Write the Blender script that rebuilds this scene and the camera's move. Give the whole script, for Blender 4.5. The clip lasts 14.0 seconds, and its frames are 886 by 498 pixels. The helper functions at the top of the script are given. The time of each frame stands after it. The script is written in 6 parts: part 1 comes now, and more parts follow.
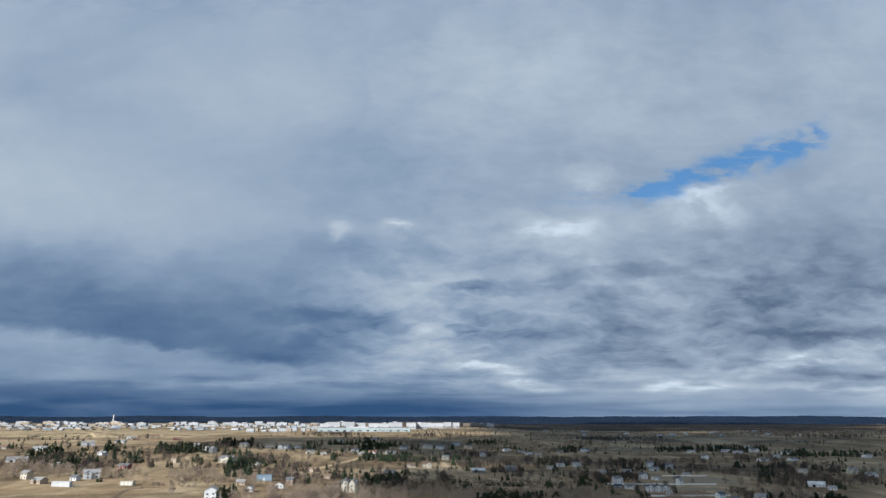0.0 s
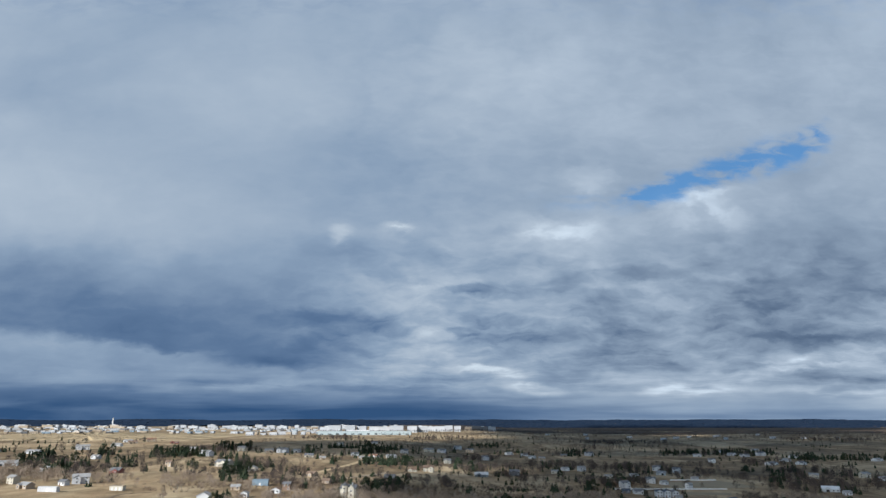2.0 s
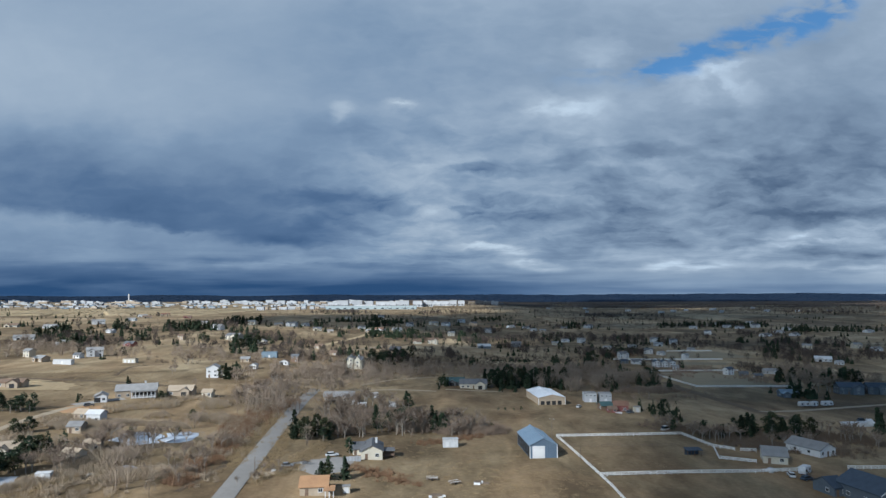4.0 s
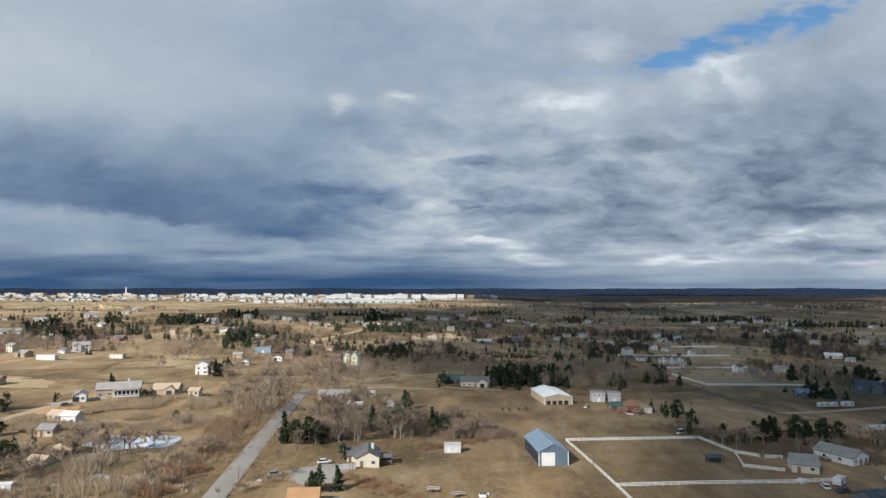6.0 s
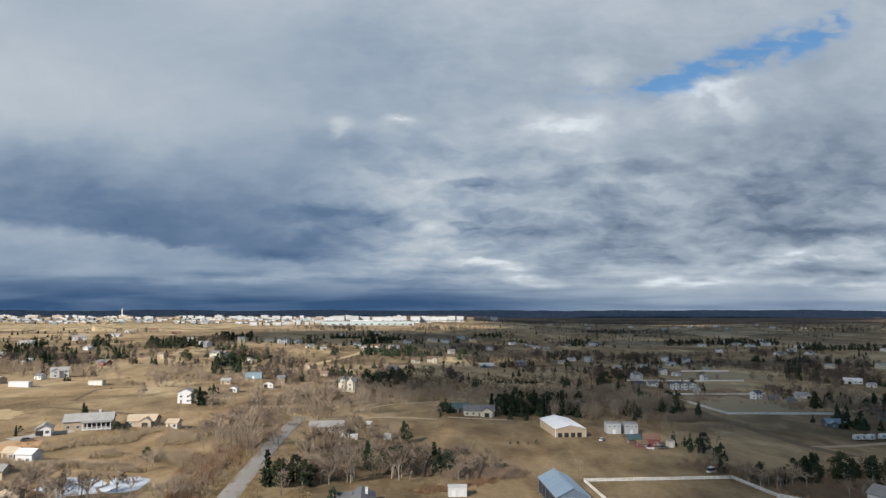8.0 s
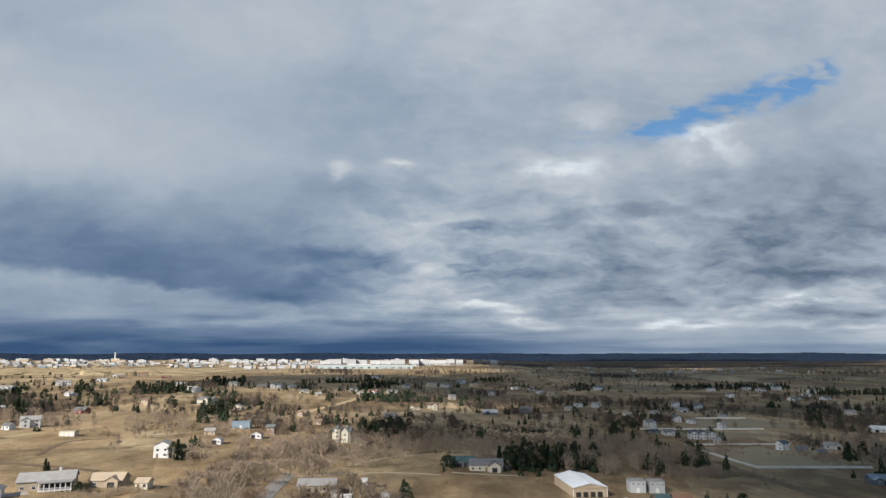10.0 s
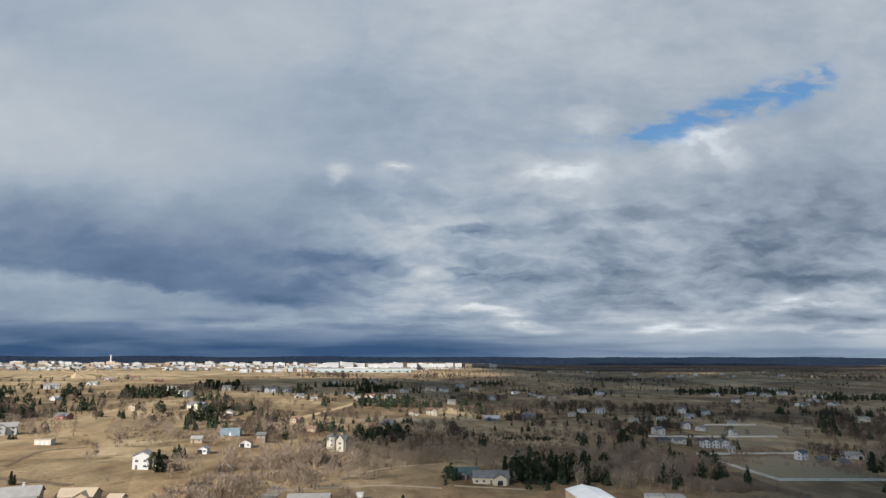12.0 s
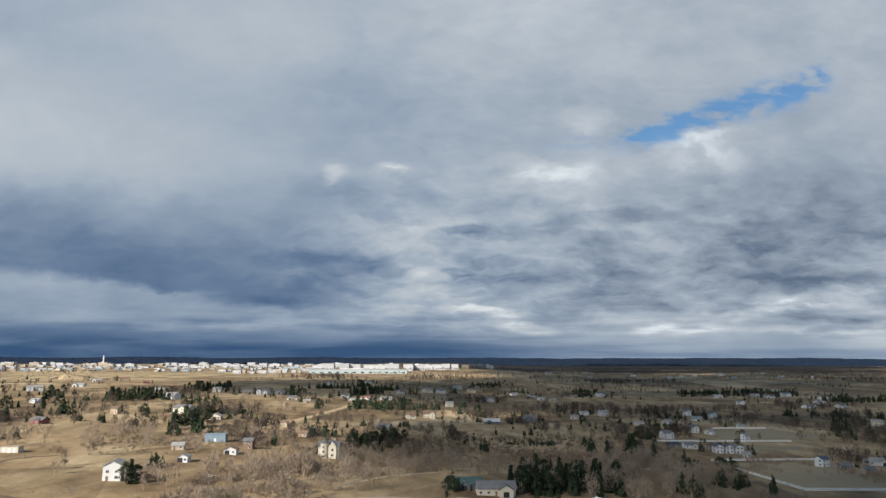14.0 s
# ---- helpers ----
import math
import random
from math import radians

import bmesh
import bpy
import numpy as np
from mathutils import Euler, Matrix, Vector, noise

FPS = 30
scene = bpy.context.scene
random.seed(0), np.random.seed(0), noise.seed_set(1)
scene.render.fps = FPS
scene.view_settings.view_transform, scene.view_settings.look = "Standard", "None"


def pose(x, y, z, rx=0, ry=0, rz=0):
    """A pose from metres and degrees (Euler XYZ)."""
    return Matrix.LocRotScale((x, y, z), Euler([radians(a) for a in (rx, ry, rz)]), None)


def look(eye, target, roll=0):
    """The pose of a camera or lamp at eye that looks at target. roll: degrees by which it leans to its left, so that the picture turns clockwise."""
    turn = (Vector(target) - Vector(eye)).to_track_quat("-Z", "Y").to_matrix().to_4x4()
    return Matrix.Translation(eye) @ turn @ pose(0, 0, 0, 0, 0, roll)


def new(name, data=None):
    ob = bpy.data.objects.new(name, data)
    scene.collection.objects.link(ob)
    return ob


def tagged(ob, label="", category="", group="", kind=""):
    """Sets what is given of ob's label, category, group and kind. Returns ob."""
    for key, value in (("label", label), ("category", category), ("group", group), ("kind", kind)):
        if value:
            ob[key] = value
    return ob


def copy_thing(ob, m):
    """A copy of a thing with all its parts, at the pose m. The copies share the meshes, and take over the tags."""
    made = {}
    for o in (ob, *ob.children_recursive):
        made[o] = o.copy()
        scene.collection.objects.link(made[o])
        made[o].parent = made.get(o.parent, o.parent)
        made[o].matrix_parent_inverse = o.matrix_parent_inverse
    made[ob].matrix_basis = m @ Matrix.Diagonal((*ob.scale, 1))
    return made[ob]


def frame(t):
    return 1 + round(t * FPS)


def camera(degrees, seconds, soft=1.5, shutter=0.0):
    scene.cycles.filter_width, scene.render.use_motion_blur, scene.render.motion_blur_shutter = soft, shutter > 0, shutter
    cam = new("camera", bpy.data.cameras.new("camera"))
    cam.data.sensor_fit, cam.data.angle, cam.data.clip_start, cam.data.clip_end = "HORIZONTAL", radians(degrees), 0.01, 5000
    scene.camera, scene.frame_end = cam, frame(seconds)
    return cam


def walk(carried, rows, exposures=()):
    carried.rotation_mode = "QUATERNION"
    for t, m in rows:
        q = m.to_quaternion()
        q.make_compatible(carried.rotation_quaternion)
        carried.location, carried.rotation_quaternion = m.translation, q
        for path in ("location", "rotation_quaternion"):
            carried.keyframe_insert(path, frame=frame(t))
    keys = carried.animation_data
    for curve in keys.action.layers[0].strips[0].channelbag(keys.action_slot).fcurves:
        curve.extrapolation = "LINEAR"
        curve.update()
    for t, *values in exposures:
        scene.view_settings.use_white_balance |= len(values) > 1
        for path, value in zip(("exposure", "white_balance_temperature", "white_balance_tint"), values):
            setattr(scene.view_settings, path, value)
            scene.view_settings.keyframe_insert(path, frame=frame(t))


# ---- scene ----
cam = camera(72.0, 14.0, soft=1.4)
PATH = [
    (0, (3.52, -38.453, 62.069), (3.525, -36.524, 62.598), -0.0),
    (0.5, (3.216, -34.591, 61.887), (3.221, -32.664, 62.421), -0.0),
    (1, (2.997, -30.344, 61.652), (3.0, -28.418, 62.192), -0.0),
    (1.5, (2.768, -25.505, 61.336), (2.77, -23.58, 61.879), -0.0),
    (2, (2.407, -20.506, 61.254), (2.409, -18.58, 61.793), -0.0),
    (2.5, (2.397, -15.774, 61.324), (2.396, -13.845, 61.853), 0.0),
    (3, (2.721, -12.19, 61.553), (2.715, -10.257, 62.066), -0.1),
    (3.3, (2.985, -10.809, 61.692), (2.984, -8.853, 62.108), -0.1),
    (3.5, (3.153, -9.985, 61.759), (3.142, -8.008, 62.066), -0.1),
    (3.6, (3.213, -9.48, 61.771), (3.2, -7.496, 62.02), -0.1),
    (3.7, (3.225, -8.822, 61.779), (3.213, -6.831, 61.97), -0.2),
    (5.8, (1.995, 9.588, 61.754), (1.986, 11.586, 61.832), -0.0),
    (6, (1.786, 11.748, 61.798), (1.778, 13.744, 61.927), -0.0),
    (6.5, (1.413, 17.562, 61.771), (1.408, 19.554, 61.942), -0.0),
    (7, (1.061, 23.35, 61.55), (1.06, 25.342, 61.728), -0.0),
    (7.5, (0.652, 29.056, 61.612), (0.65, 31.048, 61.791), 0.0),
    (8, (0.153, 35.927, 61.721), (0.148, 37.917, 61.921), 0.0),
    (8.5, (-0.548, 43.398, 61.843), (-0.552, 45.375, 62.148), 0.0),
    (8.7, (-0.864, 46.094, 61.836), (-0.867, 48.066, 62.167), 0.0),
    (11, (-3.716, 72.882, 62.096), (-3.713, 74.853, 62.436), 0.0),
    (11.5, (-4.212, 78.435, 62.177), (-4.208, 80.405, 62.521), 0.1),
    (12, (-4.644, 84.234, 62.178), (-4.638, 86.204, 62.526), 0.1),
    (12.5, (-5.044, 90.314, 62.08), (-5.034, 92.282, 62.432), 0.1),
    (13, (-5.631, 96.796, 61.885), (-5.615, 98.763, 62.244), -0.0),
    (13.5, (-6.256, 103.36, 61.791), (-6.236, 105.328, 62.147), -0.0),
    (14, (-6.893, 109.777, 61.831), (-6.874, 111.746, 62.182), 0.1),
]
EXPOSURES = [(0.0, 0.48, 5640, 9), (2.6, 0.48, 5600, 9), (3.0, 0.42, 5520, 9), (3.7, 0.28, 5270, 7), (5.8, 0.60, 6080, 10), (14.0, 0.58, 6230, 11)]
walk(cam, [(t, look(eye, aim, roll)) for t, eye, aim, roll in PATH], EXPOSURES)

# ---- world: broken overcast with a blue gap ----
SUN_AZ, SUN_EL = -140.0, 31.0   # degrees from +y towards +x; the sun stands behind and to the west

world = bpy.data.worlds.new("sky")
scene.world = world
world.use_nodes = True
wt = world.node_tree


def wire(tree, socket, value):
    if hasattr(value, "is_linked"):
        tree.links.new(value, socket)
    else:
        socket.default_value = value


def op(tree, kind, a, b=0.0, c=0.0, clamp=False):
    n = tree.nodes.new("ShaderNodeMath")
    n.operation, n.use_clamp = kind, clamp
    for s, v in zip(n.inputs, (a, b, c)):
        wire(tree, s, v)
    return n.outputs[0]


def noise_tex(tree, vector, scale, detail=4.0, rough=0.55, distort=0.0):
    n = tree.nodes.new("ShaderNodeTexNoise")
    n.inputs["Scale"].default_value, n.inputs["Detail"].default_value = scale, detail
    n.inputs["Roughness"].default_value, n.inputs["Distortion"].default_value = rough, distort
    tree.links.new(vector, n.inputs["Vector"])
    return n.outputs["Fac"]


def ramp(tree, fac, stops):
    n = tree.nodes.new("ShaderNodeValToRGB")
    while len(n.color_ramp.elements) < len(stops):
        n.color_ramp.elements.new(0.5)
    for e, (p, c) in zip(n.color_ramp.elements, stops):
        e.position, e.color = p, (*c, 1)
    tree.links.new(fac, n.inputs[0])
    return n.outputs[0]


def mixed(tree, fac, a, b, kind="MIX"):
    n = tree.nodes.new("ShaderNodeMix")
    n.data_type, n.blend_type = "RGBA", kind
    wire(tree, n.inputs[0], fac)
    for s, v in ((n.inputs[6], a), (n.inputs[7], b)):
        wire(tree, s, v if hasattr(v, "is_linked") else (*v, 1))
    return n.outputs[2]


def joined(tree, x, y, z=0.0):
    n = tree.nodes.new("ShaderNodeCombineXYZ")
    for s, v in zip(n.inputs, (x, y, z)):
        wire(tree, s, v)
    return n.outputs[0]


sky = wt.nodes.new("ShaderNodeTexSky")
sky.sky_type, sky.sun_disc = "NISHITA", False
sky.sun_elevation, sky.sun_rotation = radians(SUN_EL), radians(SUN_AZ)
split = wt.nodes.new("ShaderNodeSeparateXYZ")
wt.links.new(wt.nodes.new("ShaderNodeTexCoord").outputs["Generated"], split.inputs[0])
dx, dy, dz = split.outputs
ahead = op(wt, "MAXIMUM", dy, 0.25)
tu, tv = op(wt, "DIVIDE", dx, ahead), op(wt, "DIVIDE", dz, ahead)
def plane_noise(su, sv, seed, detail, rough, distort):
    return noise_tex(wt, joined(wt, op(wt, "MULTIPLY", tu, su), op(wt, "MULTIPLY", tv, sv), seed), 1.0, detail, rough, distort)


def edged(fac, a, b):
    """Firms up the soft rim of a noise."""
    n = wt.nodes.new("ShaderNodeMapRange")
    n.interpolation_type = "SMOOTHSTEP"
    for s, v in zip(n.inputs, (fac, a, b, 0.0, 1.0)):
        wire(wt, s, v)
    return n.outputs[0]


def less(x):
    return op(wt, "SUBTRACT", 1.0, x)


def swing(fac, amount):
    return op(wt, "MULTIPLY", op(wt, "SUBTRACT", fac, 0.5), amount)


def times(*factors):
    out = factors[0]
    for f in factors[1:]:
        out = op(wt, "MULTIPLY", out, f)
    return out


# billows push the clouds' outlines about, less and less towards the horizon
calm = op(wt, "MULTIPLY_ADD", edged(tv, 0.0, 0.16), 0.85, 0.15)
wu, wv = tu, tv
for su, sv, seed, detail, shift, rise in ((6.0, 11.0, 1.7, 2, 0.07, 0.036), (24.0, 42.0, 6.1, 5, 0.045, 0.030)):
    wu = op(wt, "ADD", wu, op(wt, "MULTIPLY", swing(plane_noise(su, sv, seed, detail, 0.55, 0.0), shift), calm))
    wv = op(wt, "ADD", wv, op(wt, "MULTIPLY", swing(plane_noise(su, sv, seed + 31, detail, 0.55, 0.0), rise), calm))
wlift = op(wt, "LOGARITHM", op(wt, "ADD", op(wt, "MAXIMUM", wv, 0.0), 0.06), 2.718)


def billow(su, sv, seed, detail, rough, up=0.0):
    return noise_tex(wt, joined(wt, op(wt, "MULTIPLY", wu, su), op(wt, "MULTIPLY_ADD", wlift, sv, up), seed), 1.0, detail, rough, 0.0)


def blob(u0, v0, su, sv, tilt, amount, firm=0.0):
    """A patch of cloud about a direction, its edge broken by the billows; firm gives it a crisp rim."""
    c, s = math.cos(radians(tilt)), math.sin(radians(tilt))
    a, b = op(wt, "SUBTRACT", wu, u0), op(wt, "SUBTRACT", wv, v0)
    p = op(wt, "ADD", op(wt, "MULTIPLY", a, c / su), op(wt, "MULTIPLY", b, s / su))
    q = op(wt, "ADD", op(wt, "MULTIPLY", a, -s / sv), op(wt, "MULTIPLY", b, c / sv))
    r = op(wt, "ADD", op(wt, "MULTIPLY", p, p), op(wt, "MULTIPLY", q, q))
    g = op(wt, "POWER", 2.718, op(wt, "MULTIPLY", r, -1.0))
    if firm:
        g = edged(g, 0.40 - 0.3 * (1 - firm), 0.40 + 0.4 * (1 - firm))
    return op(wt, "MULTIPLY", g, amount)


# a mottled veil overhead, broken puffs lower down, flat layers at the horizon
soft = plane_noise(2.6, 4.2, 9.0, 5, 0.5, 0.5)
mottle = billow(9.0, 6.0, 14.0, 4, 0.55)
puff = billow(6.5, 5.2, 5.0, 3, 0.5)
knots = plane_noise(17.0, 42.0, 8.0, 4, 0.55, 0.5)
above_puff = billow(6.5, 5.2, 5.0, 3, 0.5, 0.26)
small = billow(14.0, 10.5, 3.0, 3, 0.5)
above_small = billow(14.0, 10.5, 3.0, 3, 0.5, 0.30)
low = plane_noise(2.6, 30.0, 2.0, 5, 0.5, 0.3)
layer = less(edged(tv, 0.03, 0.11))
east = op(wt, "MULTIPLY_ADD", edged(tu, -0.36, 0.02), 0.80, 0.20)
broken = times(edged(tv, 0.015, 0.07), less(op(wt, "MULTIPLY", edged(tv, 0.17, 0.36), 0.72)), east)
cover = op(wt, "ADD", 0.595, swing(soft, 0.34))
cover = op(wt, "ADD", cover, swing(mottle, 0.09))
cover = op(wt, "ADD", cover, times(swing(edged(puff, 0.38, 0.60), 0.17), broken))
cover = op(wt, "ADD", cover, times(swing(edged(small, 0.40, 0.62), 0.12), broken))
cover = op(wt, "ADD", cover, times(swing(edged(low, 0.34, 0.66), 0.22), layer))
cover = op(wt, "ADD", cover, times(op(wt, "SUBTRACT", above_puff, puff), 0.62, broken))      # lit tops, grey undersides
cover = op(wt, "ADD", cover, times(op(wt, "SUBTRACT", above_small, small), 0.34, broken))
cover = op(wt, "ADD", cover, times(swing(edged(knots, 0.38, 0.64), 0.085), op(wt, "MULTIPLY_ADD", broken, 0.9, 0.06)))
# the dark western mass: a firm underside that falls to the east, fading upwards
base = op(wt, "MAXIMUM", op(wt, "MULTIPLY_ADD", wu, -0.150, 0.038), 0.080)
above = op(wt, "SUBTRACT", wv, base)
mass = times(edged(above, -0.014, 0.014), less(edged(above, 0.02, 0.20)), less(edged(wu, -0.26, 0.0)))
cover = op(wt, "ADD", cover, op(wt, "MULTIPLY", mass, -0.25))
# blue dusk of far rain along the western horizon
rain = times(less(edged(tv, 0.0, 0.075)), less(edged(tu, -0.10, 0.50)))
cover = op(wt, "ADD", cover, op(wt, "MULTIPLY", rain, -0.44))
wide = (
    (0.43, 0.150, 0.36, 0.070, 3, -0.19), (0.69, 0.27, 0.17, 0.075, 0, -0.20), (-0.02, 0.125, 0.10, 0.050, 0, 0.12), (-0.66, 0.40, 0.30, 0.12, 0, 0.12),
    (-0.60, 0.06, 0.55, 0.09, 0, -0.15), (0.30, 0.006, 0.60, 0.012, 0, -0.16), (0.22, 0.30, 0.16, 0.035, 0, 0.06), (-0.10, 0.42, 0.42, 0.06, 0, -0.10),
    (0.10, 0.60, 0.80, 0.08, 0, 0.06), (-0.28, 0.23, 0.30, 0.06, 0, -0.07), (-0.64, 0.20, 0.22, 0.07, 0, -0.10), (0.05, 0.24, 0.12, 0.04, 0, -0.06),
)
for shape in wide:
    cover = op(wt, "ADD", cover, blob(*shape))
bright = (
    (0.08, 0.078, 0.075, 0.010, -8, 0.24, 0.05), (0.145, 0.047, 0.050, 0.009, -8, 0.22, 0.1), (0.39, 0.046, 0.085, 0.012, 4, 0.21, 0.1), (0.60, 0.086, 0.13, 0.013, 6, 0.24),
    (0.68, 0.042, 0.14, 0.010, 0, 0.19), (0.46, 0.345, 0.105, 0.028, 6, 0.22), (0.455, 0.372, 0.060, 0.010, 10, 0.22), (0.26, 0.400, 0.055, 0.034, 14, 0.14), (0.19, 0.317, 0.085, 0.020, 2, 0.20),
    (-0.076, 0.320, 0.026, 0.009, 4, 0.26), (-0.172, 0.306, 0.018, 0.015, 40, 0.20), (-0.47, 0.109, 0.13, 0.009, -4, 0.13), (-0.30, 0.052, 0.20, 0.009, 2, 0.14),
    (-0.04, 0.118, 0.045, 0.014, 30, 0.12),
)
speck = op(wt, "MULTIPLY_ADD", edged(small, 0.34, 0.60), 0.75, 0.45)
for shape in bright:
    cover = op(wt, "ADD", cover, times(blob(*shape), speck))
grey = (
    (0.062, 0.206, 0.055, 0.011, 0, -0.17, 0.3), (0.036, 0.139, 0.028, 0.010, 0, -0.17, 0.3), (0.28, 0.230, 0.11, 0.018, 2, -0.13, 0.2), (-0.13, 0.280, 0.12, 0.028, 0, -0.14),
    (-0.16, 0.150, 0.12, 0.024, -8, -0.14), (0.20, 0.115, 0.13, 0.026, 0, -0.12), (0.65, 0.130, 0.14, 0.016, 0, -0.10), (0.46, 0.305, 0.030, 0.010, 10, -0.08),
    (0.10, 0.318, 0.026, 0.010, 10, -0.10), (0.41, 0.240, 0.05, 0.012, 20, -0.10), (-0.27, 0.093, 0.06, 0.010, -6, -0.09), (0.24, 0.073, 0.10, 0.010, 0, -0.12),
)
for shape in grey:
    cover = op(wt, "ADD", cover, blob(*shape))
K = 10.0   # the cloud colours stand over the sky's own scale
cloud = ramp(wt, cover, [(0.0, (0.040, 0.082, 0.165)), (0.25, (0.128, 0.178, 0.268)), (0.50, (0.290, 0.335, 0.405)),
                         (0.75, (0.490, 0.500, 0.525)), (1.0, (0.80, 0.785, 0.76))])
grey_tone = wt.nodes.new("ShaderNodeRGBToBW")
wt.links.new(cloud, grey_tone.inputs[0])
tone = grey_tone.outputs[0]
drab = joined(wt, op(wt, "MULTIPLY", tone, 0.95), tone, op(wt, "MULTIPLY", tone, 1.10))
cloud = mixed(wt, times(edged(tu, -0.15, 0.45), edged(tv, 0.0, 0.06), 0.4), cloud, drab)   # drier, greyer cloud to the east
gap = op(wt, "ADD", blob(0.575, 0.450, 0.120, 0.038, 17, 1.0), blob(0.445, 0.405, 0.095, 0.028, 20, 0.95))
for shape in ((0.36, 0.385, 0.06, 0.016, 10, 0.70), (0.665, 0.497, 0.050, 0.018, 40, 0.6), (0.24, 0.370, 0.11, 0.024, 0, 0.42)):
    gap = op(wt, "ADD", gap, blob(*shape))
high = op(wt, "MULTIPLY", op(wt, "SUBTRACT", tv, 0.64), 2.0, clamp=True)
gap = op(wt, "ADD", gap, op(wt, "MULTIPLY", high, 1.3))
wisp = op(wt, "ADD", op(wt, "MULTIPLY", mottle, 0.7), op(wt, "MULTIPLY", edged(knots, 0.30, 0.66), 0.85))
gap = times(edged(times(gap, wisp), 0.10, 1.15), 0.80)
hue = mixed(wt, 1.0, sky.outputs[0], (0.42, 0.83, 1.05), "MULTIPLY")
scaled = mixed(wt, 1.0, cloud, (0.95 * K, K, 0.99 * K), "MULTIPLY")
wt.links.new(mixed(wt, gap, scaled, hue), wt.nodes["Background"].inputs[0])
wt.nodes["Background"].inputs[1].default_value = 0.075

sun = new("sun", bpy.data.lights.new("sun", "SUN"))
sun.data.energy, sun.data.angle, sun.data.color = 5.0, radians(1.2), (1.0, 0.92, 0.81)
to_sun = Vector((math.sin(radians(SUN_AZ)) * math.cos(radians(SUN_EL)), math.cos(radians(SUN_AZ)) * math.cos(radians(SUN_EL)),
                 math.sin(radians(SUN_EL))))
sun.matrix_world = look(to_sun * 100, (0, 0, 0))


# ---- materials ----
def surface(name, dark, light, scale=1.0, rough=0.85, bump=0.0, metal=0.0, vary=0.12, coarse=0.12):
    """Two colours broken by grain and by stains some metres wide; each object a little lighter or darker."""
    m = bpy.data.materials.new(name)
    m.use_nodes = True
    t = m.node_tree
    b = t.nodes["Principled BSDF"]
    co = t.nodes.new("ShaderNodeTexCoord").outputs["Object"]
    fine, wide = noise_tex(t, co, scale, 5, 0.6), noise_tex(t, co, scale * coarse, 4, 0.55)
    f = op(t, "ADD", op(t, "MULTIPLY", fine, 0.55), op(t, "MULTIPLY", wide, 0.65))
    f = op(t, "MULTIPLY_ADD", op(t, "SUBTRACT", f, 0.6), 2.2, 0.5, clamp=True)
    own = t.nodes.new("ShaderNodeObjectInfo").outputs["Random"]
    gain = op(t, "MULTIPLY_ADD", own, 2 * vary, 1 - vary)
    c = mixed(t, f, dark, light)
    c = mixed(t, 1.0, c, joined(t, gain, gain, gain), "MULTIPLY")
    t.links.new(c, b.inputs["Base Color"])
    b.inputs["Metallic"].default_value = metal
    b.inputs["Specular IOR Level"].default_value = 0.12 if rough > 0.88 else 0.4
    t.links.new(op(t, "MULTIPLY_ADD", fine, 0.2, rough - 0.1, clamp=True), b.inputs["Roughness"])
    if bump:
        n = t.nodes.new("ShaderNodeBump")
        n.inputs["Strength"].default_value, n.inputs["Distance"].default_value = 0.6, bump
        t.links.new(fine, n.inputs["Height"])
        t.links.new(n.outputs[0], b.inputs["Normal"])
    return m


